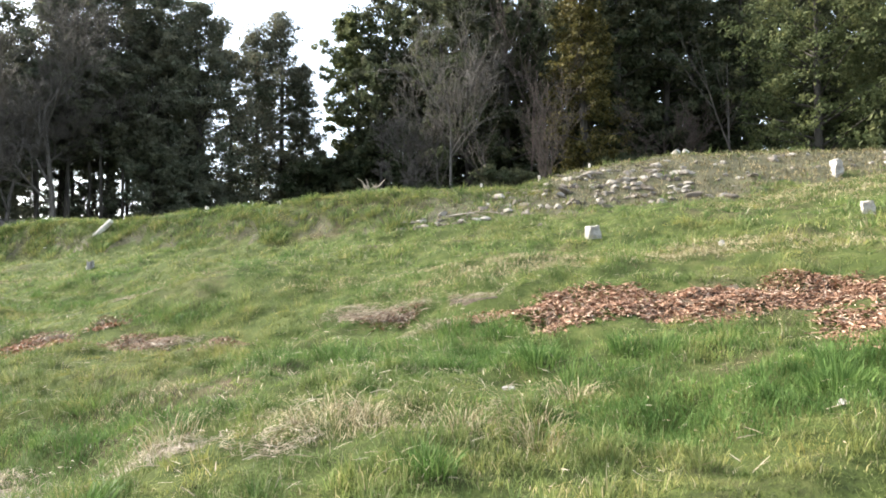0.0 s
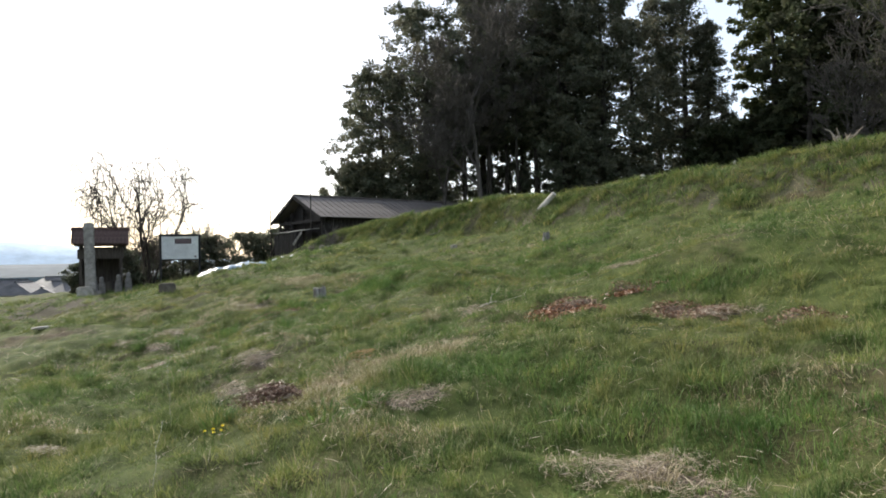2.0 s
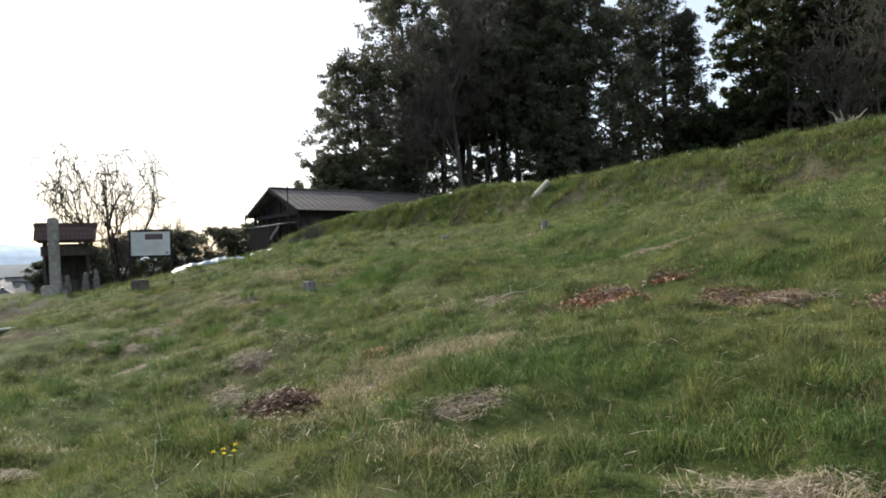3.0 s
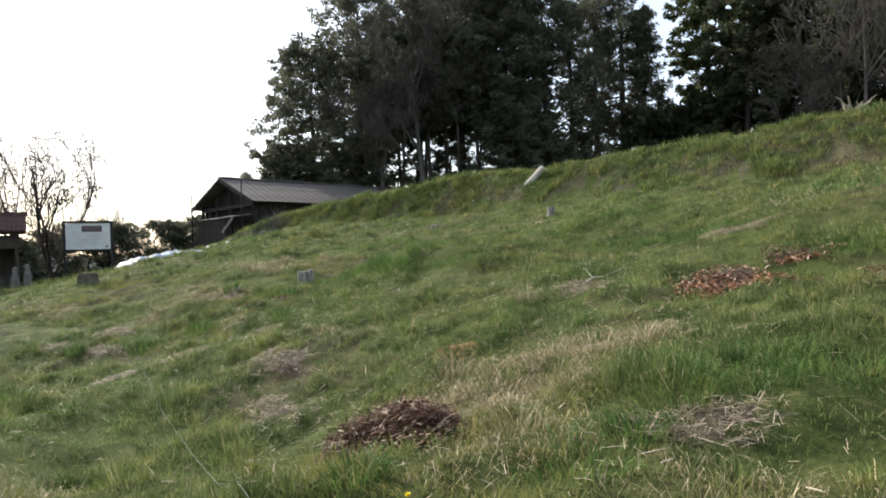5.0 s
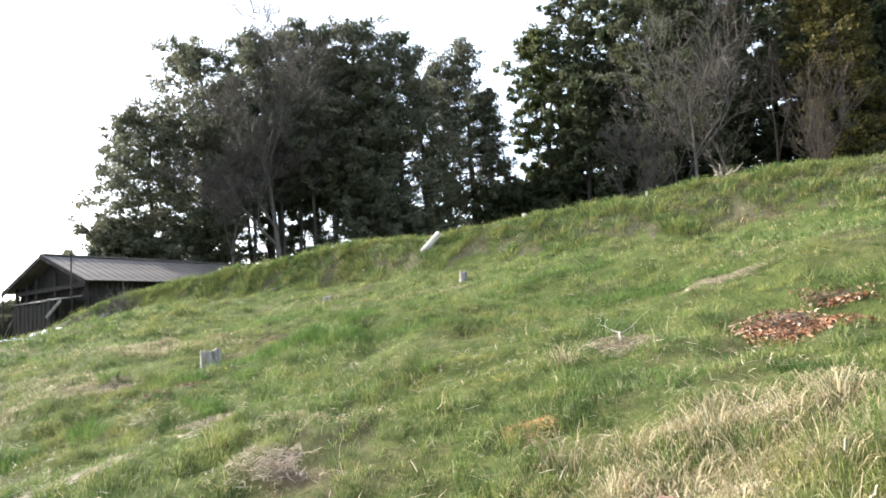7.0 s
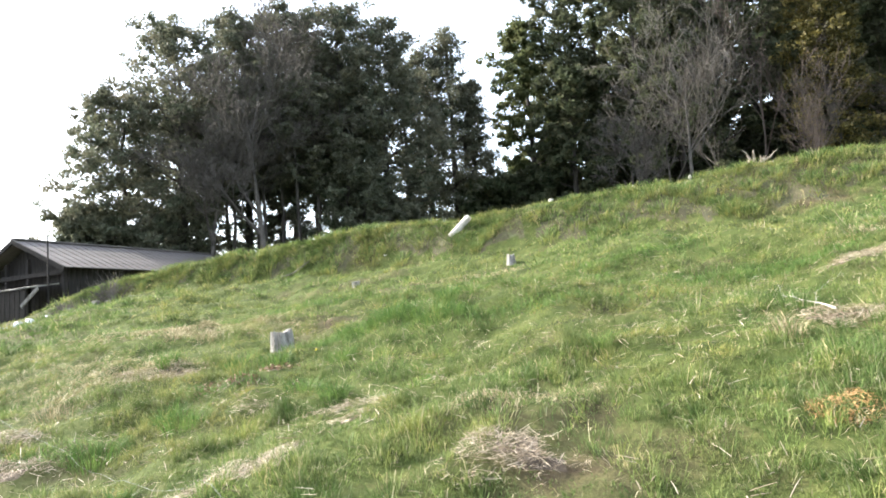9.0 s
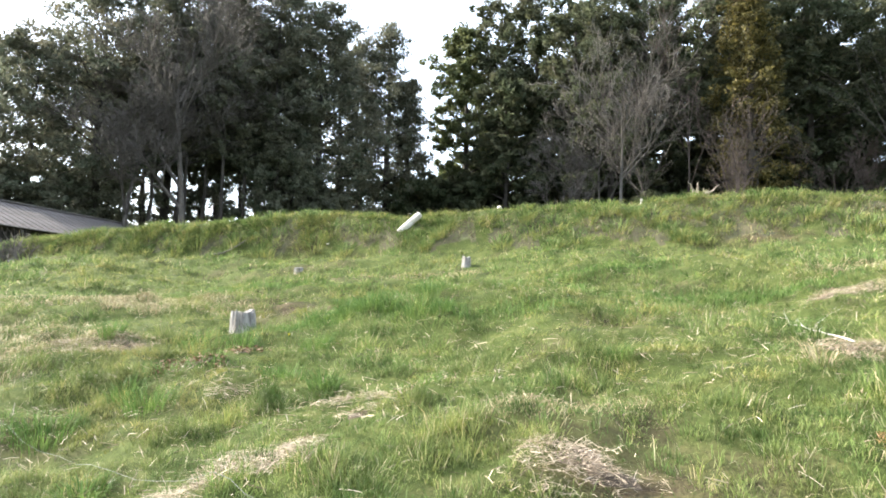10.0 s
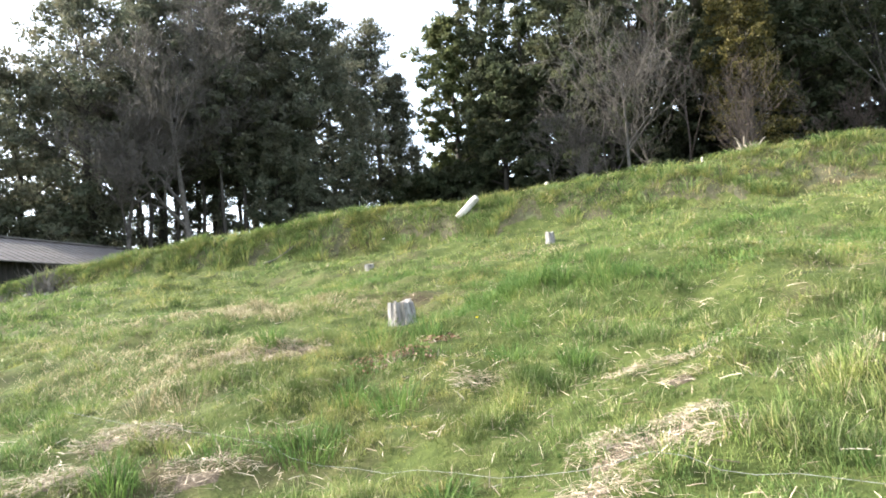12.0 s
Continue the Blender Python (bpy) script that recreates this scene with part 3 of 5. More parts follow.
def forest():
    dark = "tall dark evergreen tree in the grove beyond the bank"
    # x, y, height above ground, crown radius, lowest foliage, shape
    for k, (x, y, h, r, low, s) in enumerate((
            (-32.2, 38.9, 7.4, 2.3, 0.06, "round"), (-30.0, 39.0, 13.6, 3.2, 0.12, "round"), (-27.6, 41.0, 17.6, 3.6, 0.24, "round"),
            (-25.0, 44.5, 18.8, 3.3, 0.38, "round"), (-22.2, 45.5, 18.6, 3.4, 0.36, "round"), (-19.0, 45.6, 18.2, 3.7, 0.26, "round"),
            (-16.3, 45.4, 16.2, 3.5, 0.16, "round"), (-28.8, 45.5, 15.0, 3.0, 0.25, "round"), (-20.6, 49.0, 17.0, 3.3, 0.42, "round"))):
        leafy_tree(20 + k, x, y, h, r, low, MAT_PINE, s, dark, group="grove trees", clumps=230, per=40, size=0.228)
    for k, (x, y, h, r, s) in enumerate(((-12.2, 52.0, 18.4, 3.7, "cone"), (-14.1, 52.0, 17.2, 3.8, "cone"), (-10.8, 52.5, 14.6, 3.0, "cone"), (-15.4, 49.5, 15.0, 3.4, "round"))):
        leafy_tree(40 + k, x, y, h, r, 0.14, MAT_PINE, s, "slender dark conifer with sky showing between its boughs", group="slender conifers", clumps=150, per=40, size=0.22)
    # thin trunks standing in the grove
    for k, (x, y, h) in enumerate(((-24.6, 41.0, 13), (-23.6, 42.5, 13.5), (-22.9, 41.6, 12.5), (-20.0, 42.2, 13), (-26.0, 43.5, 13), (-18.6, 43.6, 12.5), (-21.6, 43.6, 13.5), (-24.1, 44.0, 14), (-25.4, 42.2, 13), (-22.2, 42.6, 13), (-21.0, 41.6, 12.5), (-20.6, 44.2, 13), (-23.1, 44.8, 13))):
        leafy_tree(60 + k, x, y, h, 1.7, 0.52, MAT_PINE, "round", "thin dark trunk with a small crown in the grove", group="thin grove trunks", clumps=60, per=36, size=0.2, girth=0.009)
    for k, (x, y, h, r) in enumerate(((-18.2, 42.6, 6.8, 1.9), (-16.6, 43.2, 5.6, 1.8), (-24.3, 44.6, 7.6, 1.7), (-22.6, 44.4, 6.6, 1.5), (-20.2, 43.4, 8.2, 1.8), (-28.6, 39.6, 6.4, 2.0), (-17.4, 42.9, 8.4, 2.2), (-14.9, 43.4, 4.2, 1.5)  )):
        leafy_tree(70 + k, x, y, h, r, 0.05, MAT_PINE, "round", "young dark evergreen in the shade of the grove", group="young evergreens", clumps=90, per=44, size=0.17)
    bare_tree(84, -21.7, 38.0, 17.6, MAT_GREYTWIG, "tall leafless grey tree with a fine spreading crown", depth=5, rad=0.2, kids=(4, 6), spread=0.68, first=0.5, wander=0.12, fine=0.013)
    bare_tree(81, -25.0, 38.4, 17.0, MAT_GREYTWIG, "leafless grey tree with hazy twigs before the grove", depth=5, rad=0.15, kids=(4, 6), spread=0.65, first=0.5, fine=0.012)
    # the wood to the east
    for k, (x, y, h, r, low, m, s) in enumerate((
            (-6.5, 53.0, 18.2, 2.7, 0.36, MAT_EVER, "round"), (-3.6, 54.5, 21.0, 3.6, 0.2, MAT_PINE, "round"), (-8.2, 52.0, 6.9, 2.6, 0.1, MAT_PINE, "round"), (-10.2, 51.0, 6.4, 2.4, 0.1, MAT_PINE, "round"), (-6.0, 51.0, 7.0, 2.6, 0.1, MAT_PINE, "round"), (-4.2, 48.0, 13.0, 3.0, 0.08, MAT_PINE, "round"),
            (0.2, 47.0, 18.5, 3.6, 0.05, MAT_PINE, "column"), (4.6, 46.0, 18.0, 3.6, 0.05, MAT_PINE, "column"), (8.7, 40.4, 17.5, 2.9, 0.08, MAT_BROWNCONE, "cone"),
            (12.2, 45.5, 19.0, 3.6, 0.05, MAT_PINE, "column"), (15.5, 46.0, 19.0, 3.8, 0.05, MAT_PINE, "column"), (20.5, 45.0, 19.0, 3.8, 0.05, MAT_PINE, "column"),
            (20.6, 36.4, 15.5, 4.2, 0.02, MAT_EVER, "round"), (25.5, 35.5, 16.0, 4.4, 0.02, MAT_EVER, "round"), (29.5, 40.0, 18.0, 4.4, 0.03, MAT_PINE, "column"),
            (2.0, 51.0, 19.0, 4.0, 0.05, MAT_PINE, "column"), (9.0, 51.0, 20.0, 4.0, 0.05, MAT_PINE, "column"), (17.5, 52.0, 20.0, 4.2, 0.05, MAT_PINE, "column"), (-1.6, 51.0, 20.0, 3.8, 0.05, MAT_PINE, "column"), (25.0, 50.0, 20.0, 4.4, 0.05, MAT_PINE, "column"), (6.2, 55.0, 20.0, 4.2, 0.03, MAT_PINE, "column"), (13.2, 50.0, 19.0, 4.2, 0.03, MAT_PINE, "column"), (21.0, 56.0, 20.0, 4.4, 0.03, MAT_PINE, "column"), (10.4, 46.5, 18.0, 4.0, 0.02, MAT_PINE, "column"), (17.8, 47.0, 18.5, 4.2, 0.02, MAT_PINE, "column"), (23.5, 43.0, 18.0, 4.2, 0.02, MAT_PINE, "column"), (28.0, 46.0, 18.5, 4.6, 0.02, MAT_PINE, "column"), (33.0, 44.0, 18.5, 4.8, 0.02, MAT_PINE, "column"), (31.0, 36.0, 16.0, 4.6, 0.02, MAT_EVER, "round"), (1.8, 44.5, 17.0, 3.4, 0.03, MAT_PINE, "column"))):
        lab = {MAT_EVER: "broad bright-green evergreen tree at the wood's edge", MAT_PINE: "tall dark evergreen tree in the wood", MAT_BROWNCONE: "tall olive-brown conifer at the wood's edge"}[m]
        back = y > 45.2
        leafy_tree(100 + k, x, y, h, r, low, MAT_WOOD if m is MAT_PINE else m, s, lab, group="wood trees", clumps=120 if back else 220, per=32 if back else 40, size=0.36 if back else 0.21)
    # the wood's dark depth, row behind row
    for k, (x, y, h) in enumerate(((-1.5, 60, 17), (4.0, 62, 19), (9.5, 61, 20), (15.0, 62, 20), (20.5, 61, 20), (26.0, 60, 20), (31.5, 58, 20), (37.0, 52, 19), (14.3, 55, 17), (24.0, 54, 18), (30.0, 50, 18), (5.0, 56, 16))):
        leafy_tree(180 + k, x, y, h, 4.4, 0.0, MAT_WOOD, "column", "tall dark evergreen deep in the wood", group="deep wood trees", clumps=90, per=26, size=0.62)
    for k, (x, y, h, m, st) in enumerate(((0.3, 38.6, 15.5, MAT_TWIG, 1), (-0.4, 40.0, 13, MAT_GREYTWIG, 1), (3.4, 41.0, 14, MAT_GREYTWIG, 1), (5.6, 42.5, 18.5, MAT_TWIGPINK, 1), (13.5, 40.5, 9, MAT_TWIGPINK, 2), (-2.2, 39.5, 8, MAT_GREYTWIG, 2))):
        bare_tree(130 + k, x, y, h, m, {MAT_TWIG: "leafless grey tree with forking pale limbs at the wood's edge", MAT_GREYTWIG: "leafless dark grey tree against the wood"}.get(m, "leafless reddish-grey tree against the dark wood"),
                  stems=st, depth=4, rad=(0.13 if m is MAT_TWIG else 0.085) if st == 1 else 0.05, kids=(3, 6), spread=0.62 if m is MAT_TWIG else 0.55, fine=0.012, group="bare trees of the wood", first=0.5)
    bare_tree(140, 5.6, 36.8, 6.6, MAT_TWIGPINK, "leafless pinkish shrub with upright stems on the bank", "shrub", stems=6, depth=3, rad=0.05, spread=0.4, first=0.6, name="bare_shrub")
    bare_tree(141, 18.0, 39.0, 10.5, MAT_GREYTWIG, "slanting grey tree stem before the dark wood", depth=2, rad=0.1, lean=(-0.26, 0, 1), spread=0.45, first=0.75, wander=0.12, name="slanting_tree")
    # low brush under the wood's edge
    for k, (x, y, h, r) in enumerate(((-9.5, 40, 1.8, 1.9), (-7.2, 39.2, 2.0, 2.2), (-4.6, 39.0, 2.2, 2.4), (-2.0, 40.0, 2.6, 2.4), (3.8, 40.5, 3.2, 2.4), (10.6, 39.2, 3.2, 2.2), (14.5, 41.0, 3.4, 2.6), (17.0, 42.0, 3.0, 2.4), (-11.6, 41.4, 1.7, 1.9), (0.8, 40.2, 2.6, 2.2), (7.4, 41.5, 2.8, 2.2), (23.0, 36.5, 3.0, 2.6), (-13.6, 42.6, 1.5, 1.9))):
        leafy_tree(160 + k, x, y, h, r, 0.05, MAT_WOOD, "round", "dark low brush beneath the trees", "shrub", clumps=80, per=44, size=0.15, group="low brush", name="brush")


forest()


# ---- the shed beyond the bank ----
def shed():
    # local frame: x along the ridge away from the gable, y across, z up from the floor
    t = thing("shed", pose(-28.92, 29.65, 1.3, 0, 0, 69), "long dark timber shed with a grey sheet-metal gable roof", "shed")
    L, W, EAVE, RIDGE, OVER = 15.0, 5.2, 2.7, 4.1, 0.55
    rise = (RIDGE - EAVE) / (W / 2 + OVER)
    board = None
    for k in range(60):
        if board is None:
            board = part("wall_board", box((L / 60 - 0.012, 0.05, EAVE + 0.2)), MAT_BLACKWOOD, t)
        else:
            board = new("wall_board", board.data)
            board.parent = t
        board.location = (L * (k + 0.5) / 60, -W / 2 + 0.006 * (k % 2), EAVE / 2 + 0.1)
    part("rear_wall", box((L, 0.08, EAVE + 0.2), (L / 2, W / 2, EAVE / 2 + 0.1), bevel=0.01), MAT_BLACKWOOD, t)
    for k in range(22):
        y = -W / 2 + W * (k + 0.5) / 22
        top = EAVE + (W / 2 + OVER - abs(y)) * rise - 0.25
        low = 0.0
        part("gable_board", box((0.05, W / 22 - 0.012, top - low), (0.1, y, (top + low) / 2)), MAT_BLACKWOOD, t)
    part("far_gable", box((0.08, W, EAVE), (L, 0, EAVE / 2)), MAT_BLACKWOOD, t)
    run, n = math.hypot(W / 2 + OVER, RIDGE - EAVE), 40
    wdt = (L + 2 * OVER) / n
    sheet = box((wdt * 0.97, run, 0.04))
    box((0.04, run, 0.03), (-wdt / 2 + 0.02, 0, 0.026), bm=sheet)
    panel = None
    for s in (-1, 1):
        for k in range(n):
            if panel is None:
                panel = part("roof_sheet", sheet, MAT_SHINGLE, t)
            else:
                panel = new("roof_sheet", panel.data)
                panel.parent = t
            panel.matrix_basis = pose(-OVER + wdt * (k + 0.5), s * (W / 2 + OVER) / 2, (RIDGE + EAVE) / 2, -s * math.degrees(math.atan(rise)), 0, 0)
    part("ridge_cap", box((L + 2 * OVER, 0.34, 0.07), (L / 2, 0, RIDGE + 0.04), bevel=0.02), MAT_SHINGLE, t)
    for s in (-1, 1):
        part("barge_board", box((0.05, math.hypot(W / 2 + OVER, RIDGE - EAVE), 0.16), (-OVER, s * (W / 2 + OVER) / 2, (RIDGE + EAVE) / 2 - 0.08), (-s * math.degrees(math.atan(rise)), 0, 0)), MAT_BLACKWOOD, t)
    for x, y, h in ((-0.15, -W / 2, 2.9), (-0.15, W / 2, 2.9), (-0.15, -0.4, 3.3), (-0.15, 1.0, 3.2), (-0.15, 1.75, 3.0)):
        part("post", box((0.13, 0.13, h), (x, y, h / 2), bevel=0.01), MAT_BLACKWOOD, t)
    part("tie_beam", box((0.15, W, 0.18), (-0.16, 0, 2.6), bevel=0.01), MAT_BLACKWOOD, t)
    # the low lean-to before the gable
    part("lean_to_roof", box((1.5, 2.6, 0.05), (-0.9, -1.0, 2.05), (0, -8, 0), jitter=0.03, cuts=3), MAT_STUMP, t, "weathered grey lean-to roof boards")
    for k in range(9):
        y = -2.2 + k * 0.3
        part("lean_to_board", box((0.04, 0.26, 1.95 - 0.1 * (k % 3)), (-1.55, y, 0.95), (random.uniform(-2, 2), 0, 0)), MAT_BLACKWOOD, t)
    for a, b in (((-1.6, 0.9, 0), (-1.2, 0.55, 1.9)), ((-1.7, 1.2, 0), (-1.3, 0.7, 1.5))):
        part("prop_pole", tube_mesh("prop", [[(a, 0.045), (b, 0.04)]], 6), MAT_BLACKWOOD, t)
    for x, y, z0, h in ((-0.75, -2.5, 2.9, 1.1), (-0.75, 2.65, 2.2, 1.3)):
        part("pole", tube_mesh("pole", [[((x, y, z0 - 1.6), 0.03), ((x, y, z0 + h), 0.028)]], 6), MAT_BLACKWOOD, t)
    part("slanting_plank", box((0.05, 1.15, 0.15), (-1.75, -2.9, 1.55), (-32, 0, 0), bevel=0.01), MAT_STUMP, t, "pale bleached plank leaning at the shed")


shed()


# ---- the little shrine and its stones ----
def facing(x, y, deg=0.0, dz=0.0, z=None):
    """A pose on the ground at x, y, turned to the meadow walker by deg more."""
    a = math.degrees(math.atan2(-x - 3, y)) + deg
    return pose(x, y, (ground1(x, y) if z is None else z) + dz, 0, 0, a)


def stele():
    t = thing("stone_stele", facing(-29.6, 17.45, dz=-0.05), "tall slender grey stone pillar on a stepped base", "monument")
    bm = box((0.4, 0.34, 2.9), (0, 0, 1.75), (0, -1.2, 0), bevel=0.05)
    part("pillar", bm, MAT_STONE, t)
    part("base_stone", box((0.85, 0.7, 0.34), (0, 0, 0.17), bevel=0.05), MAT_STONE, t)
    k = thing("stone_block", facing(-29.2, 17.0, dz=-0.04), "squat pale stone block beside the stone pillar", "stone")
    part("block", box((0.62, 0.5, 0.5), (0, 0, 0.25), bevel=0.05), MAT_WHITE_STONE, k)


def shrine():
    t = thing("wayside_shrine", facing(-31.95, 19.45) @ Matrix.Diagonal((0.82, 0.9, 1.0, 1.0)), "small open wooden shrine with a brown hipped roof", "shrine")
    for x in (-1.0, 1.0):
        for y in (-0.7, 0.7):
            part("post", box((0.14, 0.14, 2.2), (x, y, 1.1), bevel=0.015), MAT_DARKWOOD, t)
    tile = box((0.2, 1.35, 0.06))
    box((0.07, 1.35, 0.05), (-0.1, 0, 0.05), bm=tile)
    row = None
    for s in (-1, 1):
        for k in range(14):
            if row is None:
                row = part("roof_strip", tile, MAT_BROWNROOF, t)
            else:
                row = new("roof_strip", row.data)
                row.parent = t
            row.matrix_basis = pose(-1.4 + 2.8 * (k + 0.5) / 14, s * 0.6, 2.52, -s * 30, 0, 0)
    part("ridge", box((3.0, 0.24, 0.2), (0, 0, 2.9), bevel=0.04), MAT_BROWNROOF, t)
    part("lintel", box((2.3, 0.12, 0.42), (0, -0.72, 1.75), bevel=0.01), MAT_DARKWOOD, t)
    part("back_wall", box((2.1, 0.06, 2.1), (0, 0.72, 1.05)), MAT_DARKWOOD, t)
    part("altar_shelf", box((1.9, 0.7, 0.5), (0, 0.3, 0.25), bevel=0.02), MAT_DARKWOOD, t)
    for x in (-1.0, 1.0):
        part("side_wall", box((0.06, 1.4, 1.4), (x, 0, 1.4)), MAT_DARKWOOD, t)


def statue(x, y, h):
    """A small worn stone figure: a plinth, a body and a round top, one plain shape."""
    bm = bmesh.new()
    prof = ((0.0, 0.17), (0.14, 0.175), (0.15, 0.12), (0.3, 0.135), (0.62, 0.12), (0.74, 0.08), (0.8, 0.07), (0.86, 0.088), (0.94, 0.08), (1.0, 0.025))
    rings = [[bm.verts.new((r * 1.1 * math.cos(a), r * 0.8 * math.sin(a), z * h)) for a in (math.tau * k / 10 for k in range(10))] for z, r in prof]
    for a, b in zip(rings, rings[1:]):
        for k in range(10):
            bm.faces.new((a[k], a[(k + 1) % 10], b[(k + 1) % 10], b[k]))
    bm.faces.new(rings[0][::-1])
    bm.faces.new(rings[-1])
    ob = part("stone_statue", bm, MAT_DARKSTONE, smooth=True)
    ob.matrix_world = facing(x, y, dz=-0.03)
    tagged(ob, "small worn stone statue standing before the wooden shrine", "statue", "statues by the shrine")


stele()
shrine()
for sx, sy, sh in ((-30.16, 18.01, 1.05), (-30.05, 18.25, 0.95), (-29.72, 18.82, 1.02), (-29.5, 19.15, 0.92)):
    statue(sx, sy, sh)


def sign_board():
    t = thing("notice_board", pose(-31.3, 23.25, ground1(-31.3, 23.25) - 0.18, 0, 0, 50) @ Matrix.Diagonal((0.92, 1.0, 1.0, 1.0)), "large white notice board with a dark frame on posts", "sign")
    for x in (-1.0, 1.0):
        part("post", box((0.1, 0.1, 2.5), (x, 0, 1.25), bevel=0.01), MAT_SIGNFRAME, t)
    part("top_rail", box((2.16, 0.16, 0.09), (0, 0, 2.5), bevel=0.01), MAT_SIGNFRAME, t)
    part("bottom_rail", box((1.96, 0.06, 0.05), (0, 0, 1.27)), MAT_SIGNFRAME, t)
    board = part("panel", box((1.88, 0.04, 1.14), (0, 0, 1.87), bevel=0.008), MAT_BOARD, t)
    part("title_bar", box((0.86, 0.01, 0.27), (0.16, -0.027, 2.2)), MAT_INK, board, "dark title bar of the notice")
    for k in range(9):
        part("text_line", box((1.45 - 0.14 * (k % 3), 0.006, 0.018), (-0.05, -0.024, 1.98 - 0.062 * k)), MAT_CONCRETE, board)
    part("mark", box((0.1, 0.01, 0.09), (0.78, -0.026, 1.42)), MAT_INK, board)


sign_board()


def drooping_tree():
    """Forking stems that lean apart, with thin twigs that arch over and hang from their upper parts."""
    t = thing("drooping_tree", pose(-33.85, 23.35, ground1(-33.85, 23.35) - 0.1), "leafless tree with thin drooping branches by the shrine", "tree")
    rng = np.random.default_rng(12)
    out, hang = [], []
    for f, l, r in ((-0.95, 4.9, 0.07), (-0.52, 5.3, 0.09), (-0.22, 5.2, 0.1), (0.06, 4.8, 0.09), (0.42, 4.9, 0.08)):
        branch_paths(rng, (0.12 * f, 0.15 * f, 0), (0.62 * f, 0.79 * f, 1.0), l, r, 2, out, 0.0, 0.5, 0.26, (3, 5))
    for path in out:
        for p, r in path[1:]:
            if p[2] < 3.0:
                continue
            for _ in range(2 + int(rng.integers(0, 3))):
                a = rng.uniform(0, math.tau)
                d = np.array([math.cos(a), math.sin(a), 0.55])
                q, twig, s = p.copy(), [], rng.uniform(0.08, 0.26)
                for k in range(11):
                    twig.append((q.copy(), 0.015 - 0.0009 * k))
                    q = q + d * s
                    d = d * [0.72, 0.72, 1] + np.array([0, 0, -0.42])
                    d /= np.linalg.norm(d)
                hang.append(twig)
    part("trunk", tube_mesh("trunk", [[(p, max(r, 0.016)) for p, r in q] for q in out], 6), MAT_BARK, t, smooth=True)
    part("twig", tube_mesh("twig", hang, 3), MAT_BARK, t)["kind"] = "stuff"


drooping_tree()
for hk, (hx, hy, hh, hr) in enumerate(((-36.2, 27.2, 2.9, 1.6), (-35.4, 28.6, 2.5, 1.6), (-34.2, 29.8, 2.7, 1.6), (-33.4, 31.0, 2.6, 1.5), (-37.0, 25.5, 2.4, 1.6), (-34.2, 21.8, 1.9, 1.3), (-33.7, 19.7, 1.5, 0.75), (-32.8, 32.4, 3.0, 1.5))):
    leafy_tree(210 + hk, hx, hy, hh, hr, 0.03, MAT_PINE, "round", "dark evergreen hedge bush by the shed", "bush", clumps=90, per=36, size=0.13, group="hedge bushes", name="hedge_bush")
bare_tree(220, -35.6, 28.0, 4.0, MAT_TWIG, "thin leafless bush above the hedge", "bush", stems=4, depth=3, rad=0.035, spread=0.5, name="bare_bush")
bare_tree(221, -33.2, 22.6, 3.4, MAT_TWIGPINK, "reddish leafless bush behind the shrine", "bush", stems=5, depth=3, rad=0.03, spread=0.5, name="bare_bush")


def tarpaulin():
    t = thing("tarpaulin", pose(-24.9, 21.3, ground1(-24.9, 21.3) + 0.12, 0, -8, 48), "crumpled pale blue plastic sheet lying over a low heap", "tarpaulin")
    n, m = 34, 20
    V = []
    for j in range(m):
        for i in range(n):
            u, v = i / (n - 1) * 2 - 1, j / (m - 1) * 2 - 1
            z = 0.36 * max(0, 1 - u * u) ** 0.6 * max(0, 1 - v * v) ** 0.5 * (0.75 + 0.35 * noise.noise((u * 2.2, v * 2.5, 0)))
            z += 0.16 * abs(noise.noise((u * 7, v * 6, 3))) + 0.02
            V.append((u * 1.75 + 0.08 * noise.noise((v * 3, u, 9)), v * 0.95, z))
    i = np.arange(n - 1)[None] + n * np.arange(m - 1)[:, None]
    Q = np.stack([i, i + 1, i + 1 + n, i + n], 2).reshape(-1, 4)
    part("sheet", raw_mesh("sheet", np.array(V), Q), MAT_TARP, t, smooth=True)
    for k, (x, y, z, s) in enumerate(((1.5, -0.2, 0.2, 0.13), (1.9, 0.1, 0.22, 0.16), (2.3, 0.0, 0.25, 0.17))):
        bm = bmesh.new()
        bmesh.ops.create_icosphere(bm, subdivisions=2, radius=s)
        for v in bm.verts:
            v.co += noise.noise_vector(v.co * 6 + Vector((k, 0, 0))) * s * 0.45
            v.co.z *= 0.8
        ob = part("plastic_bag", bm, MAT_WHITEBAG, smooth=True)
        w = t.matrix_world @ Vector((x, y, 0))
        ob.location = (w.x, w.y, ground1(w.x, w.y) + s * 0.6)
        tagged(ob, "crumpled white plastic bag beside the blue sheet", "bag", "bags by the sheet")


tarpaulin()


# ---- stumps, stakes, stones on the slope ----
def rough_ring_solid(profile, sides=14, wobble=0.06, seed=0, flutes=0.0):
    """An upright solid of rings (z, radius) with an uneven outline."""
    rng = np.random.default_rng(seed)
    ph = rng.uniform(0, 6, 4)
    bm = bmesh.new()
    rings = []
    for z, r in profile:
        ring = []
        for k in range(sides):
            a = math.tau * k / sides
            q = r * (1 + wobble * math.sin(2 * a + ph[0]) + wobble * math.sin(3 * a + ph[1] + z * 2) + flutes * math.sin(7 * a + ph[2]) + rng.normal(0, wobble * 0.25))
            ring.append(bm.verts.new((q * math.cos(a), q * math.sin(a), z)))
        rings.append(ring)
    for a, b in zip(rings, rings[1:]):
        for k in range(sides):
            bm.faces.new((a[k], a[(k + 1) % sides], b[(k + 1) % sides], b[k]))
    bm.faces.new(rings[-1])
    return bm


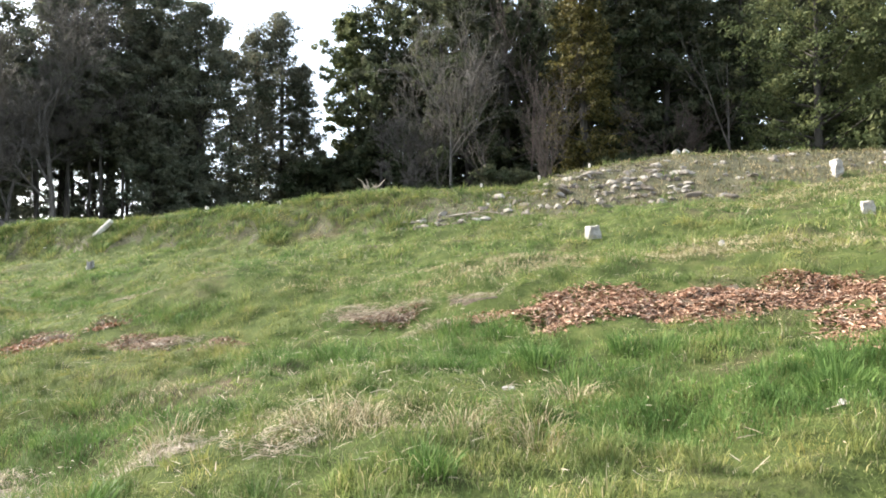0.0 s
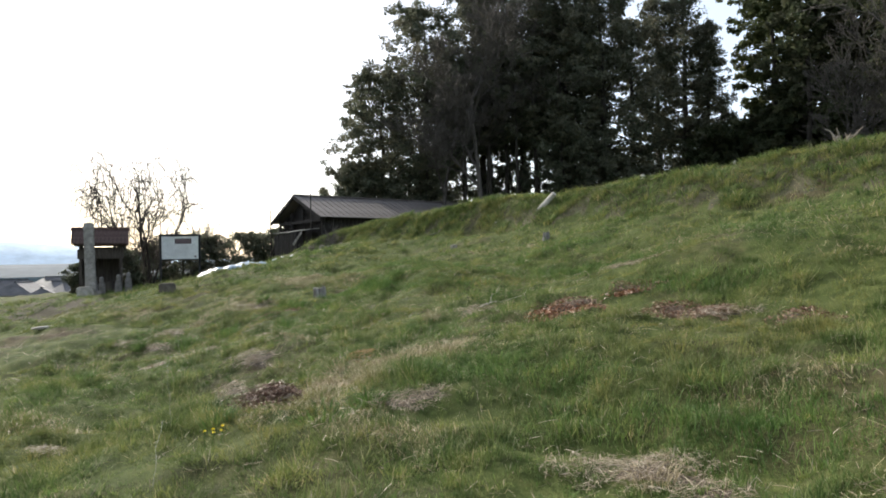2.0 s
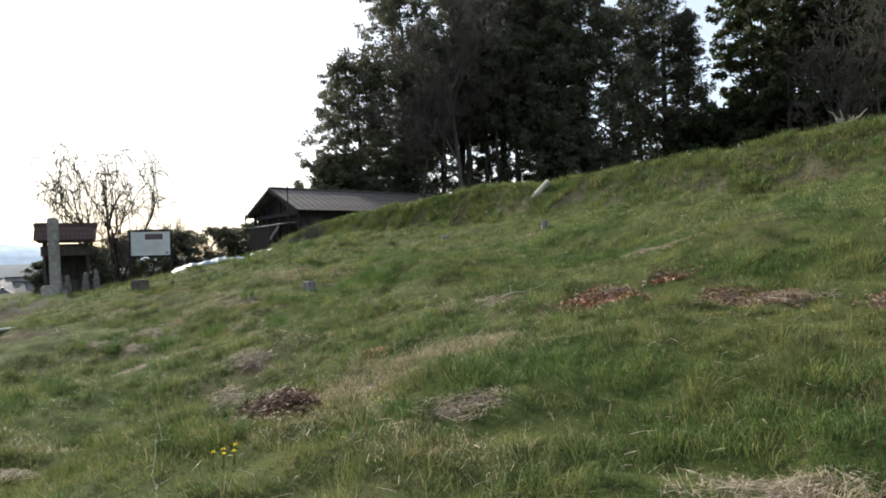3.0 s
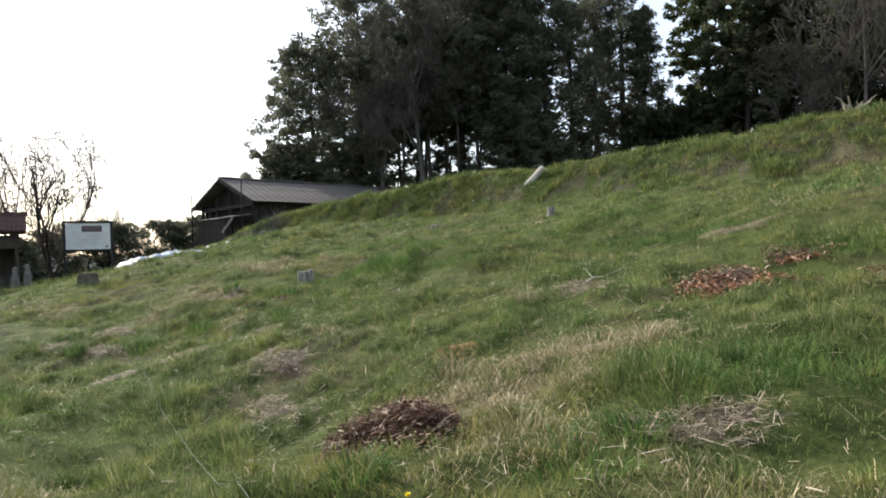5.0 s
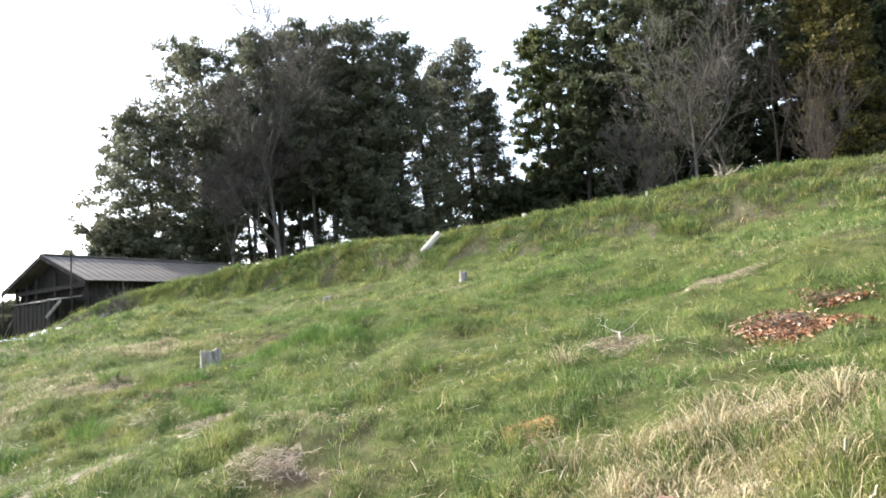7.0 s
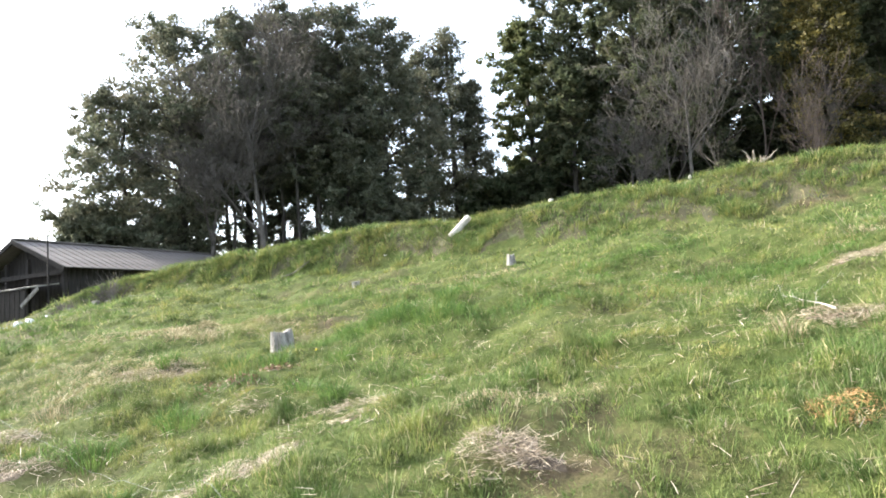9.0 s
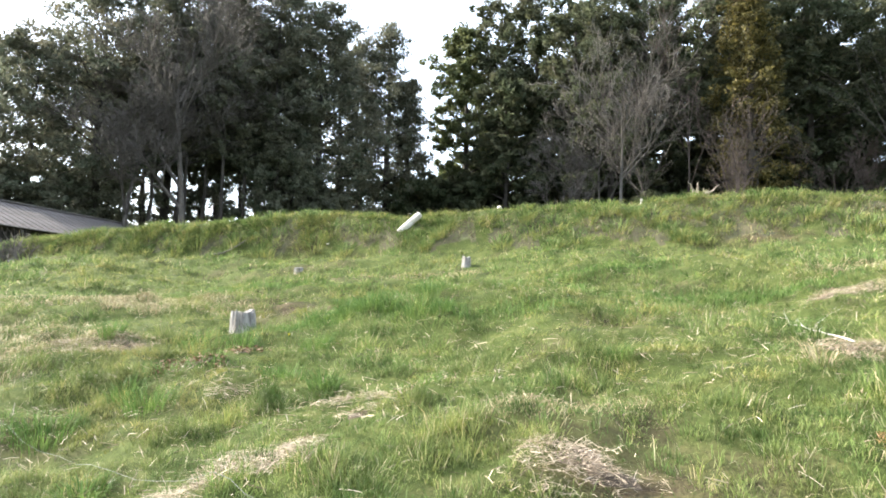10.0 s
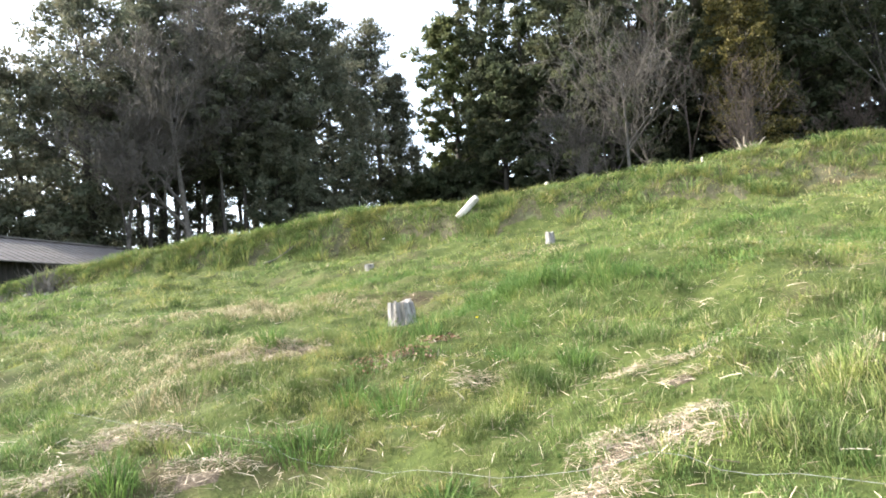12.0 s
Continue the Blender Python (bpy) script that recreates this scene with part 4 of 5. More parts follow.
def stump(x, y, r, h, seed, label):
    t = thing("tree_stump", pose(x, y, ground1(x, y) - 0.06, 2, -3, 20 * seed), label, "tree stump", "stumps on the slope")
    rng = np.random.default_rng(seed + 40)
    bole = rough_ring_solid(((0, r * 1.5), (h * 0.12, r * 1.22), (h * 0.3, r * 1.08), (h * 0.6, r), (h * 0.9, r * 0.97), (h + 0.04, r * 0.92)), 28, 0.05, seed, 0.07)
    split = rng.uniform(0, 1, 28)
    for k, v in enumerate(bole.verts):        # splintered rim and cracks that run down from it
        j, up = k % 28, v.co.z / h
        if up > 0.4 and split[j] > 0.78:
            v.co.x *= 1 - 0.16 * up
            v.co.y *= 1 - 0.16 * up
        if up > 1.0:
            v.co.z += 0.12 * h * (split[(j * 5) % 28] - 0.6) + 0.06 * h * math.sin(j * 0.45 + seed)
    part("bole", bole, MAT_STUMP, t, smooth=False)
    part("cut_face", rough_ring_solid(((h * 0.93, r * 0.8), (h * 0.97 + 0.01, r * 0.76)), 20, 0.05, seed, 0.05), MAT_STUMP_TOP, t, "sawn grey wood face")


def stake(x, y, h, w, tilt, label, mat=None, name="wooden_stake", turn=0, split=True):
    ob = part(name, rough_ring_solid(((0, w), (h * 0.5, w * 0.95), (h * 0.94, w * 0.9), (h, w * 0.6)), 8, 0.06, int(abs(x * 10)) + 3), mat or MAT_STAKE)
    ob.matrix_world = pose(x, y, ground1(x, y) - 0.08, 0, tilt, turn)
    return tagged(ob, label, "stake" if name == "wooden_stake" else "post", "stakes on the bank")


def boulder(x, y, size, seed, label, mat=None, squash=(1, 1, 1), name="boulder", sink=0.25):
    bm = bmesh.new()
    bmesh.ops.create_icosphere(bm, subdivisions=3, radius=1)
    rng = np.random.default_rng(seed)
    cuts = [(Vector(rng.normal(0, 1, 3)).normalized(), rng.uniform(0.5, 0.8)) for _ in range(11)]
    for v in bm.verts:
        for n, d in cuts:
            over = v.co.dot(n) - d
            if over > 0:
                v.co -= n * over * 0.92
        v.co += noise.noise_vector(v.co * 3 + Vector((seed, 0, 0))) * 0.05
        v.co = Vector((v.co.x * squash[0], v.co.y * squash[1], v.co.z * squash[2])) * size
    ob = part(name, bm, mat or MAT_WHITE_STONE)
    ob.matrix_world = pose(x, y, ground1(x, y) + size * squash[2] * (0.8 - sink), 0, 0, 40 * seed)
    return tagged(ob, label, "stone", "stones on the slope")


stump(-12.7, 12.56, 0.15, 0.34, 1, "pale weathered tree stump standing in the grass")
stump(-13.14, 19.5, 0.1, 0.13, 2, "low weathered stump near the foot of the bank")
stump(-9.44, 18.18, 0.095, 0.22, 3, "short bleached stump at the foot of the bank")
stump(-2.27, 3.66, 0.1, 0.12, 4, "low grey cut stump hidden in grass")
stake(-10.9, 21.25, 0.74, 0.095, 46, "bleached round post leaning out of the bank")
for px_, py_, ph_, pw_, pt_ in ((-8.1, 23.2, 0.42, 0.08, 8), (-14.06, 24.5, 0.34, 0.065, -4), (-18.3, 24.0, 0.26, 0.06, 6), (-4.88, 20.4, 0.22, 0.035, 4), (1.15, 19.7, 0.3, 0.045, 5), (2.9, 19.75, 0.3, 0.04, -5), (-6.2, 20.9, 0.2, 0.04, 20), (4.4, 19.9, 0.25, 0.04, 0), (-10.2, 14.9, 0.14, 0.025, 6)):
    stake(px_, py_, ph_, pw_, pt_, "short pale wooden stake along the bank's edge")
boulder(6.95, 19.9, 0.14, 14, "small white block on the mound's top")
boulder(7.3, 20.0, 0.16, 15, "small white block on the mound's top")
boulder(13.2, 19.0, 0.5, 16, "tan rounded stone on the mound", MAT_STONE, (1, 0.7, 0.9))
boulder(4.05, 9.8, 0.06, 17, "little white stone in the grass", sink=0.0)
boulder(0.49, 5.24, 0.045, 18, "flat pale stone in the grass", squash=(1.3, 0.8, 0.5), sink=0.0)
boulder(2.22, 3.83, 0.05, 19, "flat pale stone in the grass", squash=(1.3, 0.8, 0.5), sink=0.0)
boulder(-19.8, 10.2, 0.24, 20, "flat pale slab lying in the turf", squash=(1.3, 0.7, 0.22), sink=0.6)
bb = thing("grave_stone_block", facing(-21.2, 14.9, dz=-0.04), "dark weathered square stone block in the turf", "stone")
part("block", box((0.5, 0.42, 0.34), (0, 0, 0.17), bevel=0.04), surface("dark_mossy_stone", (0.07, 0.06, 0.05), (0.17, 0.15, 0.125), 6, 60), bb)


def hewn_stone(x, y, size, seed, turn, label):
    """A squared, chipped block that stands in the turf."""
    bm = box(size, (0, 0, size[2] / 2), jitter=0.12 * max(size), cuts=4)
    for v in bm.verts:
        v.co.x *= 1.0 - 0.18 * v.co.z / size[2]
        v.co += noise.noise_vector(v.co * 9 + Vector((seed, 0, 0))) * 0.09 * max(size)
    ob = part("standing_stone", bm, MAT_WHITE_STONE)
    ob.matrix_world = pose(x, y, ground1(x, y) - 0.05, 3, -4, turn)
    tagged(ob, label, "stone", "stones on the slope")


hewn_stone(2.77, 12.45, (0.25, 0.2, 0.27), 1, 20, "squared pale stone with a notched top in the grass")
hewn_stone(7.13, 11.3, (0.19, 0.17, 0.24), 2, -15, "squared white stone standing in the grass")
hewn_stone(9.4, 16.0, (0.2, 0.18, 0.42), 3, 10, "upright pale grey stone on the bank")


def dead_roots():
    """The bleached, splayed root crown on the bank's edge."""
    t = thing("dead_root_stump", pose(-2.4, 22.7, ground1(-2.4, 22.7) - 0.03) @ Matrix.Diagonal((0.62, 0.62, 0.72, 1)), "bleached splayed dead root stump on the bank", "tree stump")
    rng = np.random.default_rng(5)
    for d, l, r in (((-0.42, 0, 1), 0.72, 0.12), ((-0.12, 0, 1), 0.8, 0.1), ((0.75, 0.1, 0.8), 0.8, 0.12), ((0.95, -0.2, 0.4), 1.0, 0.13), ((0.2, 0, 0.8), 0.5, 0.16), ((0.5, 0, 0.6), 0.6, 0.14), ((0.3, -0.5, 0.4), 0.6, 0.1)):
        out = []
        branch_paths(rng, (0, 0, 0), d, l, r, 1, out, 0.05, 0.6, 0.5, (1, 3))
        part("root", tube_mesh("root", out, 6), MAT_DEADROOT, t)


dead_roots()


def fallen_branch(x, y, length, r, turn, seed, label, depth=2, mat=None):
    t = thing("fallen_branch", pose(x, y, ground1(x, y) + 0.05, 0, 0, turn), label, "branch", "fallen branches")
    out = []
    branch_paths(np.random.default_rng(seed), (0, 0, 0), (1, 0, 0.18), length, r, depth, out, 0.1, 0.5, 0.35, (1, 3))
    part("wood", tube_mesh("wood", out, 5), mat or MAT_BARKPALE, t)


fallen_branch(-16.1, 22.35, 1.5, 0.035, 10, 1, "dark dead branch lying on the bank")
fallen_branch(-12.8, 21.75, 1.1, 0.018, 20, 2, "pale dead branch lying on the bank", mat=MAT_STAKE)
fallen_branch(-6.95, 9.5, 0.8, 0.010, 100, 3, "pale dry branch lying in the grass", 3, MAT_STAKE)
fallen_branch(-9.6, 6.85, 0.35, 0.004, 10, 4, "thin dry stem lying in the grass", 1, MAT_STRAW)
fallen_branch(0.2, 16.9, 1.0, 0.03, 0, 5, "pale broken branch among the stones", 2, MAT_DEADROOT)


def dry_bush(x, y, h, r, seed, label, mat):
    rng = np.random.default_rng(seed)
    t = thing("dead_bush", pose(x, y, ground1(x, y) - 0.05), label, "bush", "dead bushes")
    out = []
    for _ in range(90):
        a, e = rng.uniform(0, math.tau), rng.uniform(0.35, 1.4)
        branch_paths(rng, (rng.normal(0, r * 0.3), rng.normal(0, r * 0.3), 0), (math.cos(a) * math.cos(e), math.sin(a) * math.cos(e), math.sin(e)), h * rng.uniform(0.5, 1), 0.018, 1, out, 0.1, 0.6, 0.4, (2, 4))
    part("stem", tube_mesh("stem", out, 3), mat, t)["kind"] = "stuff"


dry_bush(-21.8, 23.85, 0.95, 0.55, 1, "dark dead bush on the end of the bank", MAT_BARKPALE)
for rk, (rx_, ry_, rs_) in enumerate(((-22.2, 23.6, 0.2), (-22.7, 23.5, 0.16), (-23.1, 23.7, 0.22), (-21.6, 23.3, 0.14), (-22.5, 23.9, 0.18), (-20.9, 23.3, 0.17))):
    boulder(rx_, ry_, rs_, 30 + rk, "grey-brown rubble stone at the end of the bank", MAT_DARKSTONE, (1.2, 0.9, 0.7), "rubble_stone")
dry_bush(-23.2, 23.8, 0.5, 0.6, 2, "grey dead bush on the end of the bank", MAT_TWIG)


# ---- the stone heap on the mound ----
def stone_heap():
    t = thing("stone_heap", pose(5.3, 17.4, ground1(5.3, 17.4)), "loose heap of pale grey field stones on the mound", "stones")
    inv = t.matrix_world.inverted()
    meshes = []
    for k in range(9):
        rng = np.random.default_rng(300 + k)
        bm = bmesh.new()
        bmesh.ops.create_icosphere(bm, subdivisions=2, radius=1)
        cuts = [(Vector(rng.normal(0, 1, 3)).normalized(), rng.uniform(0.35, 0.75)) for _ in range(9)]
        for v in bm.verts:
            for n, d in cuts:
                over = v.co.dot(n) - d
                if over > 0:
                    v.co -= n * over
        for v in bm.verts:
            v.co = Vector((v.co.x * 1.35, v.co.y * rng.uniform(0.85, 0.9), v.co.z * 0.55))
        me = bpy.data.meshes.new("stone")
        bm.to_mesh(me)
        bm.free()
        me.materials.append(MAT_HEAP)
        meshes.append(me)
    rng = np.random.default_rng(9)
    spots = [(rng.normal(5.0, 1.05), rng.normal(17.3, 0.8)) for _ in range(150)] + [(rng.uniform(1.2, 4.0), rng.uniform(16.4, 18.4)) for _ in range(45)] + [(rng.uniform(-1.2, 1.4), rng.uniform(16.5, 17.3)) for _ in range(26)] + [(rng.uniform(6.5, 13), rng.uniform(16.2, 19)) for _ in range(30)]
    for x, y in spots:
        s = rng.uniform(0.05, 0.15) * (1.0 if rng.random() < 0.8 else 1.5)
        ob = new("stone", meshes[int(rng.integers(9))])
        ob.parent = t
        ob.matrix_parent_inverse = inv
        ob.matrix_world = pose(x, y, ground1(x, y) + s * 0.12, rng.uniform(5, 40), rng.uniform(-20, 20), rng.uniform(-50, 50)) @ Matrix.Diagonal((s, s, s, 1))


def heap_material():
    m, nt, b = material("field_stone", 0.9, 0, 0.2)
    o = nt.nodes.new("ShaderNodeObjectInfo")
    c = ramp(nt, o.outputs["Random"], [(0.0, (0.12, 0.1, 0.08)), (0.6, (0.23, 0.2, 0.165)), (1.0, (0.4, 0.37, 0.32))])
    n = noise_node(nt, 4, 5, 0.7)
    c = mix(nt, 0.6, c, ramp(nt, n, [(0.3, (0.4, 0.4, 0.38)), (0.7, (1, 1, 1))]), "MULTIPLY")
    nt.links.new(c, b.inputs["Base Color"])
    bump(nt, b, n, 0.5, 0.05)
    return m


MAT_HEAP = heap_material()
stone_heap()


# ---- cords ----
def cord(name, pts, r, mat, label, lift=0.04, sag=0.0):
    P = []
    for (x0, y0), (x1, y1) in zip(pts, pts[1:]):
        for k in range(6):
            f = k / 6
            x, y = x0 + (x1 - x0) * f, y0 + (y1 - y0) * f
            P.append(((x + 0.012 * math.sin(9 * x), y + 0.012 * math.sin(7 * y), ground1(x, y) + float(np.interp(x, [-14, -9.5], [0.9, 1.3])) * lift + 0.008 * math.sin(5 * x + 3 * y)), r))
    ob = part(name, tube_mesh(name, [P], 5), mat)
    tagged(ob, label, "cord")


cord("cord", ((-16.2, 11.6), (-14.45, 10.05), (-13.2, 9.15), (-12.0, 8.1), (-11.3, 7.45), (-9.1, 5.85), (-7.6, 4.6), (-6.2, 3.5)), 0.0016, MAT_WIRE, "thin dull cord lying over the grass", 0.065)

# ---- the valley ----
def valley_house(x, y, w, d, h, turn, seed):
    t = thing("farm_house", pose(x, y, ground1(x, y) - 0.3, 0, 0, turn), "distant low house with a grey tiled hip roof", "house", "houses in the valley")
    part("wall", box((w, d, h), (0, 0, h / 2)), MAT_PLASTER, t)
    bm = bmesh.new()
    e, rz = 0.9, h + d * 0.33
    lo = [bm.verts.new(p) for p in ((-w / 2 - e, -d / 2 - e, h), (w / 2 + e, -d / 2 - e, h), (w / 2 + e, d / 2 + e, h), (-w / 2 - e, d / 2 + e, h))]
    r0, r1 = bm.verts.new((-w * 0.3, 0, rz)), bm.verts.new((w * 0.3, 0, rz))
    for f in ((lo[0], lo[1], r1, r0), (lo[2], lo[3], r0, r1), (lo[1], lo[2], r1), (lo[3], lo[0], r0), lo[::-1]):
        bm.faces.new(f)
    part("roof", bm, MAT_TILE, t)
    part("ridge", box((w * 0.64, 0.5, 0.4), (0, 0, rz + 0.05), bevel=0.08), MAT_TILE, t)
    for k in range(3):
        win = part("window", box((1.5, 0.08, 1.2), ((k - 1) * w * 0.3, -d / 2 - 0.05, h * 0.5)), MAT_SIGNFRAME, t)


for vk, (vx, vy, vw, vd, vh, vt) in enumerate(((-147, 79, 12, 9, 4.2, 150), (-132, 76, 9, 7, 3.2, 40), (-189, 97, 16, 10, 4.6, 130), (-175, 104, 13, 9, 4.6, 60), (-205, 118, 14, 9, 4.6, 50), (-165, 74, 12, 8, 4, 140), (-230, 130, 16, 10, 5.5, 40), (-220, 108, 18, 10, 5, 60))):
    valley_house(vx, vy, vw, vd, vh, vt, vk)
rd = part("pale_yard", box((24, 14, 0.2), (-228, 106, ground1(-228, 106) + 0.3), (0, 0, 60)), MAT_CONCRETE)
tagged(rd, "pale concrete yard down in the valley", "yard", kind="structure")


def hill_range(name, dist, heights, az0, az1, mat, label):
    """A ridge seen far off: a long solid with a rounded, uneven crest."""
    n = 60
    V = []
    for i in range(n):
        f = i / (n - 1)
        a = radians(az0 + (az1 - az0) * f)
        hz = np.interp(f, np.linspace(0, 1, len(heights)), heights) * (1 + 0.1 * noise.noise((f * 9, dist, 0)) + 0.05 * noise.noise((f * 31, dist, 2)))
        for r, z in ((dist - 400, -14), (dist - 150, hz * 0.55), (dist, hz), (dist + 400, -14)):
            V.append((r * math.sin(a), r * math.cos(a), z))
    i = 4 * np.arange(n - 1)[:, None] + np.arange(3)[None]
    Q = np.stack([i, i + 1, i + 5, i + 4], 2).reshape(-1, 4)
    tagged(part(name, raw_mesh(name, np.array(V), Q), mat, smooth=True), label, "hill", kind="structure")


hill_range("backdrop_hills", 2500, (30, 40, 36, 34, 30, 26, 22), -110, -35, MAT_HILL, "distant wooded hills beyond the valley, tinted blue for haze")
hill_range("backdrop_mountains", 3700, (170, 220, 260, 230, 150, 60, 40), -110, -40, MAT_HILLFAR, "far mountains with pale haze put into their colour")

# ---- grass, straw, chips ----
WALK_A, WALK_D = np.array([0.0, 0.0]), np.array([-0.938, 0.346])


def ahead(x, y):
    """Distance from the line walked, uphill."""
    return (x - WALK_A[0]) * 0.346 + (y - WALK_A[1]) * 0.938


def scatter(n, x0, x1, y0, y1):
    return RNG.uniform(x0, x1, n), RNG.uniform(y0, y1, n)


def clumpy(x, y):
    """A slow and a quick unevenness over the meadow, 0 to 1."""
    a = np.sin(2.1 * x + 1.3 * np.sin(1.7 * y)) * np.sin(1.9 * y + 1.1 * np.sin(2.3 * x))
    b = np.sin(6.3 * x + 2 * np.sin(3.9 * y)) * np.sin(5.7 * y + 2 * np.sin(4.1 * x))
    c = np.sin(15.1 * x + 2 * np.sin(9.7 * y)) * np.sin(14.3 * y + 2 * np.sin(10.9 * x))
    return np.clip(0.5 + 0.24 * a + 0.26 * b + 0.24 * c, 0, 1)


def blades(name, x, y, h, w, lean, mat, label, category="grass", flat=0.0, az=None, simple=False):
    """One mesh of many curved, tapered blades."""
    n = len(x)
    z = ground(x, y)
    a = RNG.uniform(0, 2 * np.pi, n)
    b = RNG.uniform(0, 2 * np.pi, n) if az is None else az
    side = np.stack([np.cos(a), np.sin(a), np.zeros(n)], 1) * (w / 2)[:, None]
    out = np.stack([np.cos(b), np.sin(b), np.zeros(n)], 1) * (lean * h)[:, None]
    up = np.array([0, 0, 1.0])
    p0 = np.stack([x, y, z - 0.012], 1)
    p1 = p0 + out * 0.32 + up * (h * 0.58)[:, None]
    p2 = p0 + out + up * (h * np.clip(1.02 - 0.55 * lean ** 2 - flat, 0.05, 1.0))[:, None]
    if simple:
        V = np.stack([p0 - side, p0 + side, p2], 1).reshape(-1, 3)
        return tagged(part(name, raw_mesh(name, V, None, np.arange(3 * n).reshape(-1, 3)), mat), label, category, kind="stuff")
    V = np.stack([p0 - side, p0 + side, p1 + side * 0.8, p1 - side * 0.8, p2], 1).reshape(-1, 3)
    i = 5 * np.arange(n)[:, None]
    ob = part(name, raw_mesh(name, V, i + np.array([[0, 1, 2, 3]]), i + np.array([[3, 2, 4]])), mat)
    return tagged(ob, label, category, kind="stuff")


def in_view(x, y):
    return ahead(x, y) - np.interp(x, [-22, -18, -10, -7, -3, 0, 2], [1.2, 1.2, 0.3, 0.3, 1.4, 2.0, 2.0])


def tufts(name, n, area, near, far, per, radius, height, width, mat, label, seed, simple=False):
    """Grass in tufts: blades that spring from a centre and lean outwards, tall tufts beside short ones."""
    x, y = scatter(n * 14, *area)
    d, c = ahead(x, y), clumpy(x, y)
    v = in_view(x, y)
    bare = np.maximum.reduce([inside(CHIP_BEDS, x, y), inside(RUST_BEDS, x, y) * 0.9, inside(STRAW_BEDS, x, y) * 0.5, bank_face(x, y) * np.interp(x, [-20, -14, -4, 1, 3], [0.14, 0.2, 0.22, 0.3, 0.42]), hollow_at(x, y) * 0.36])
    eye_d = d + np.clip(-14.5 - x, 0, 30) * 0.7 + np.clip(x - 2.5, 0, 30) * 0.7
    keep = (v > 0) & (eye_d > near) & (eye_d <= far) & (RNG.uniform(0, 1, len(x)) < (0.35 + 0.65 * c) * (1 - np.clip(bare * 2, 0, 0.96)))
    x, y, c = x[keep][:n], y[keep][:n], c[keep][:n]
    m = len(x)
    th = height * (0.3 + 1.75 * c ** 2 * RNG.uniform(0.3, 1.4, m))
    lean_az = RNG.uniform(0, 2 * np.pi, m)
    i = np.repeat(np.arange(m), per)
    k = len(i)
    r = np.abs(RNG.normal(0, 1, k)) * radius * (0.6 + 0.8 * c[i])
    a = RNG.uniform(0, 2 * np.pi, k)
    bx, by = x[i] + r * np.cos(a), y[i] + r * np.sin(a)
    az = np.where(RNG.uniform(0, 1, k) < 0.6, a, lean_az[i]) + RNG.normal(0, 0.5, k)
    h = th[i] * RNG.uniform(0.4, 1.25, k)
    lean = np.clip(np.abs(RNG.normal(0.5, 0.3, k)) + 0.5 * r / (radius * 2), 0, 1.15)
    blades(name, bx, by, h, width * RNG.uniform(0.6, 1.4, k), lean, mat, label, "grass", az=az, simple=simple)


def meadow():
    lab = "short tufted meadow grass, yellow-green with dry stalks"
    tufts("meadow_grass", 6600, (-16, 5, 2, 13), 2.6, 6.3, 34, 0.064, 0.095, 0.0048, MAT_GRASS, lab, 1)
    tufts("meadow_grass", 3400, (-22, 5, 0, 11), -1, 2.7, 28, 0.09, 0.1, 0.0085, MAT_GRASS, lab, 2, simple=True)
    tufts("meadow_grass", 11000, (-26, 9, 1, 18), 6.2, 11.0, 28, 0.09, 0.105, 0.0095, MAT_GRASS, lab, 3, simple=True)
    tufts("meadow_grass", 12000, (-32, 16, 3, 27), 10.8, 28.0, 24, 0.15, 0.135, 0.021, MAT_GRASS, lab, 4, simple=True)
    # the dry, thin growth on the bank's face
    x, y = scatter(170000, -26, 15, 15, 26)
    f = bank_face(x, y)
    keep = RNG.uniform(0, 1, len(x)) < np.clip(f, 0, 1) * (0.2 + 0.6 * clumpy(x * 1.3, y * 1.1)) * np.interp(x, [-16, -6, 2, 4], [0.25, 0.35, 0.9, 1.0])
    x, y = x[keep], y[keep]
    # shaggy turf that hangs over the bank's lip
    lx = RNG.uniform(-24, 3, 60000)
    ly = np.interp(lx, BANK_X, BANK_FOOT) + np.interp(lx, BANK_WIDTH_X, BANK_WIDTH) * RNG.normal(0.72, 0.22, len(lx))
    some = RNG.uniform(0, 1, len(lx)) < np.clip(1.7 * clumpy(lx * 0.7, ly * 0.9) - 0.35, 0, 1)
    lx, ly = lx[some], ly[some]
    m = len(lx)
    blades("bank_turf", lx, ly, 0.24 * RNG.uniform(0.4, 1.3, m), 0.02 * RNG.uniform(0.6, 1.3, m), np.abs(RNG.normal(0.85, 0.3, m)), MAT_GRASS, "shaggy green grass hanging over the bank's lip", "grass", 0.3,
           az=-np.pi / 2 + RNG.normal(0, 0.6, m), simple=True)
    blades("bank_grass", x, y, 0.13 * RNG.uniform(0.4, 1.4, len(x)), 0.016 * RNG.uniform(0.5, 1.3, len(x)), np.abs(RNG.normal(0.8, 0.35, len(x))), MAT_BANKDRY, "dry brown grass on the steep bank", "grass", 0.1)


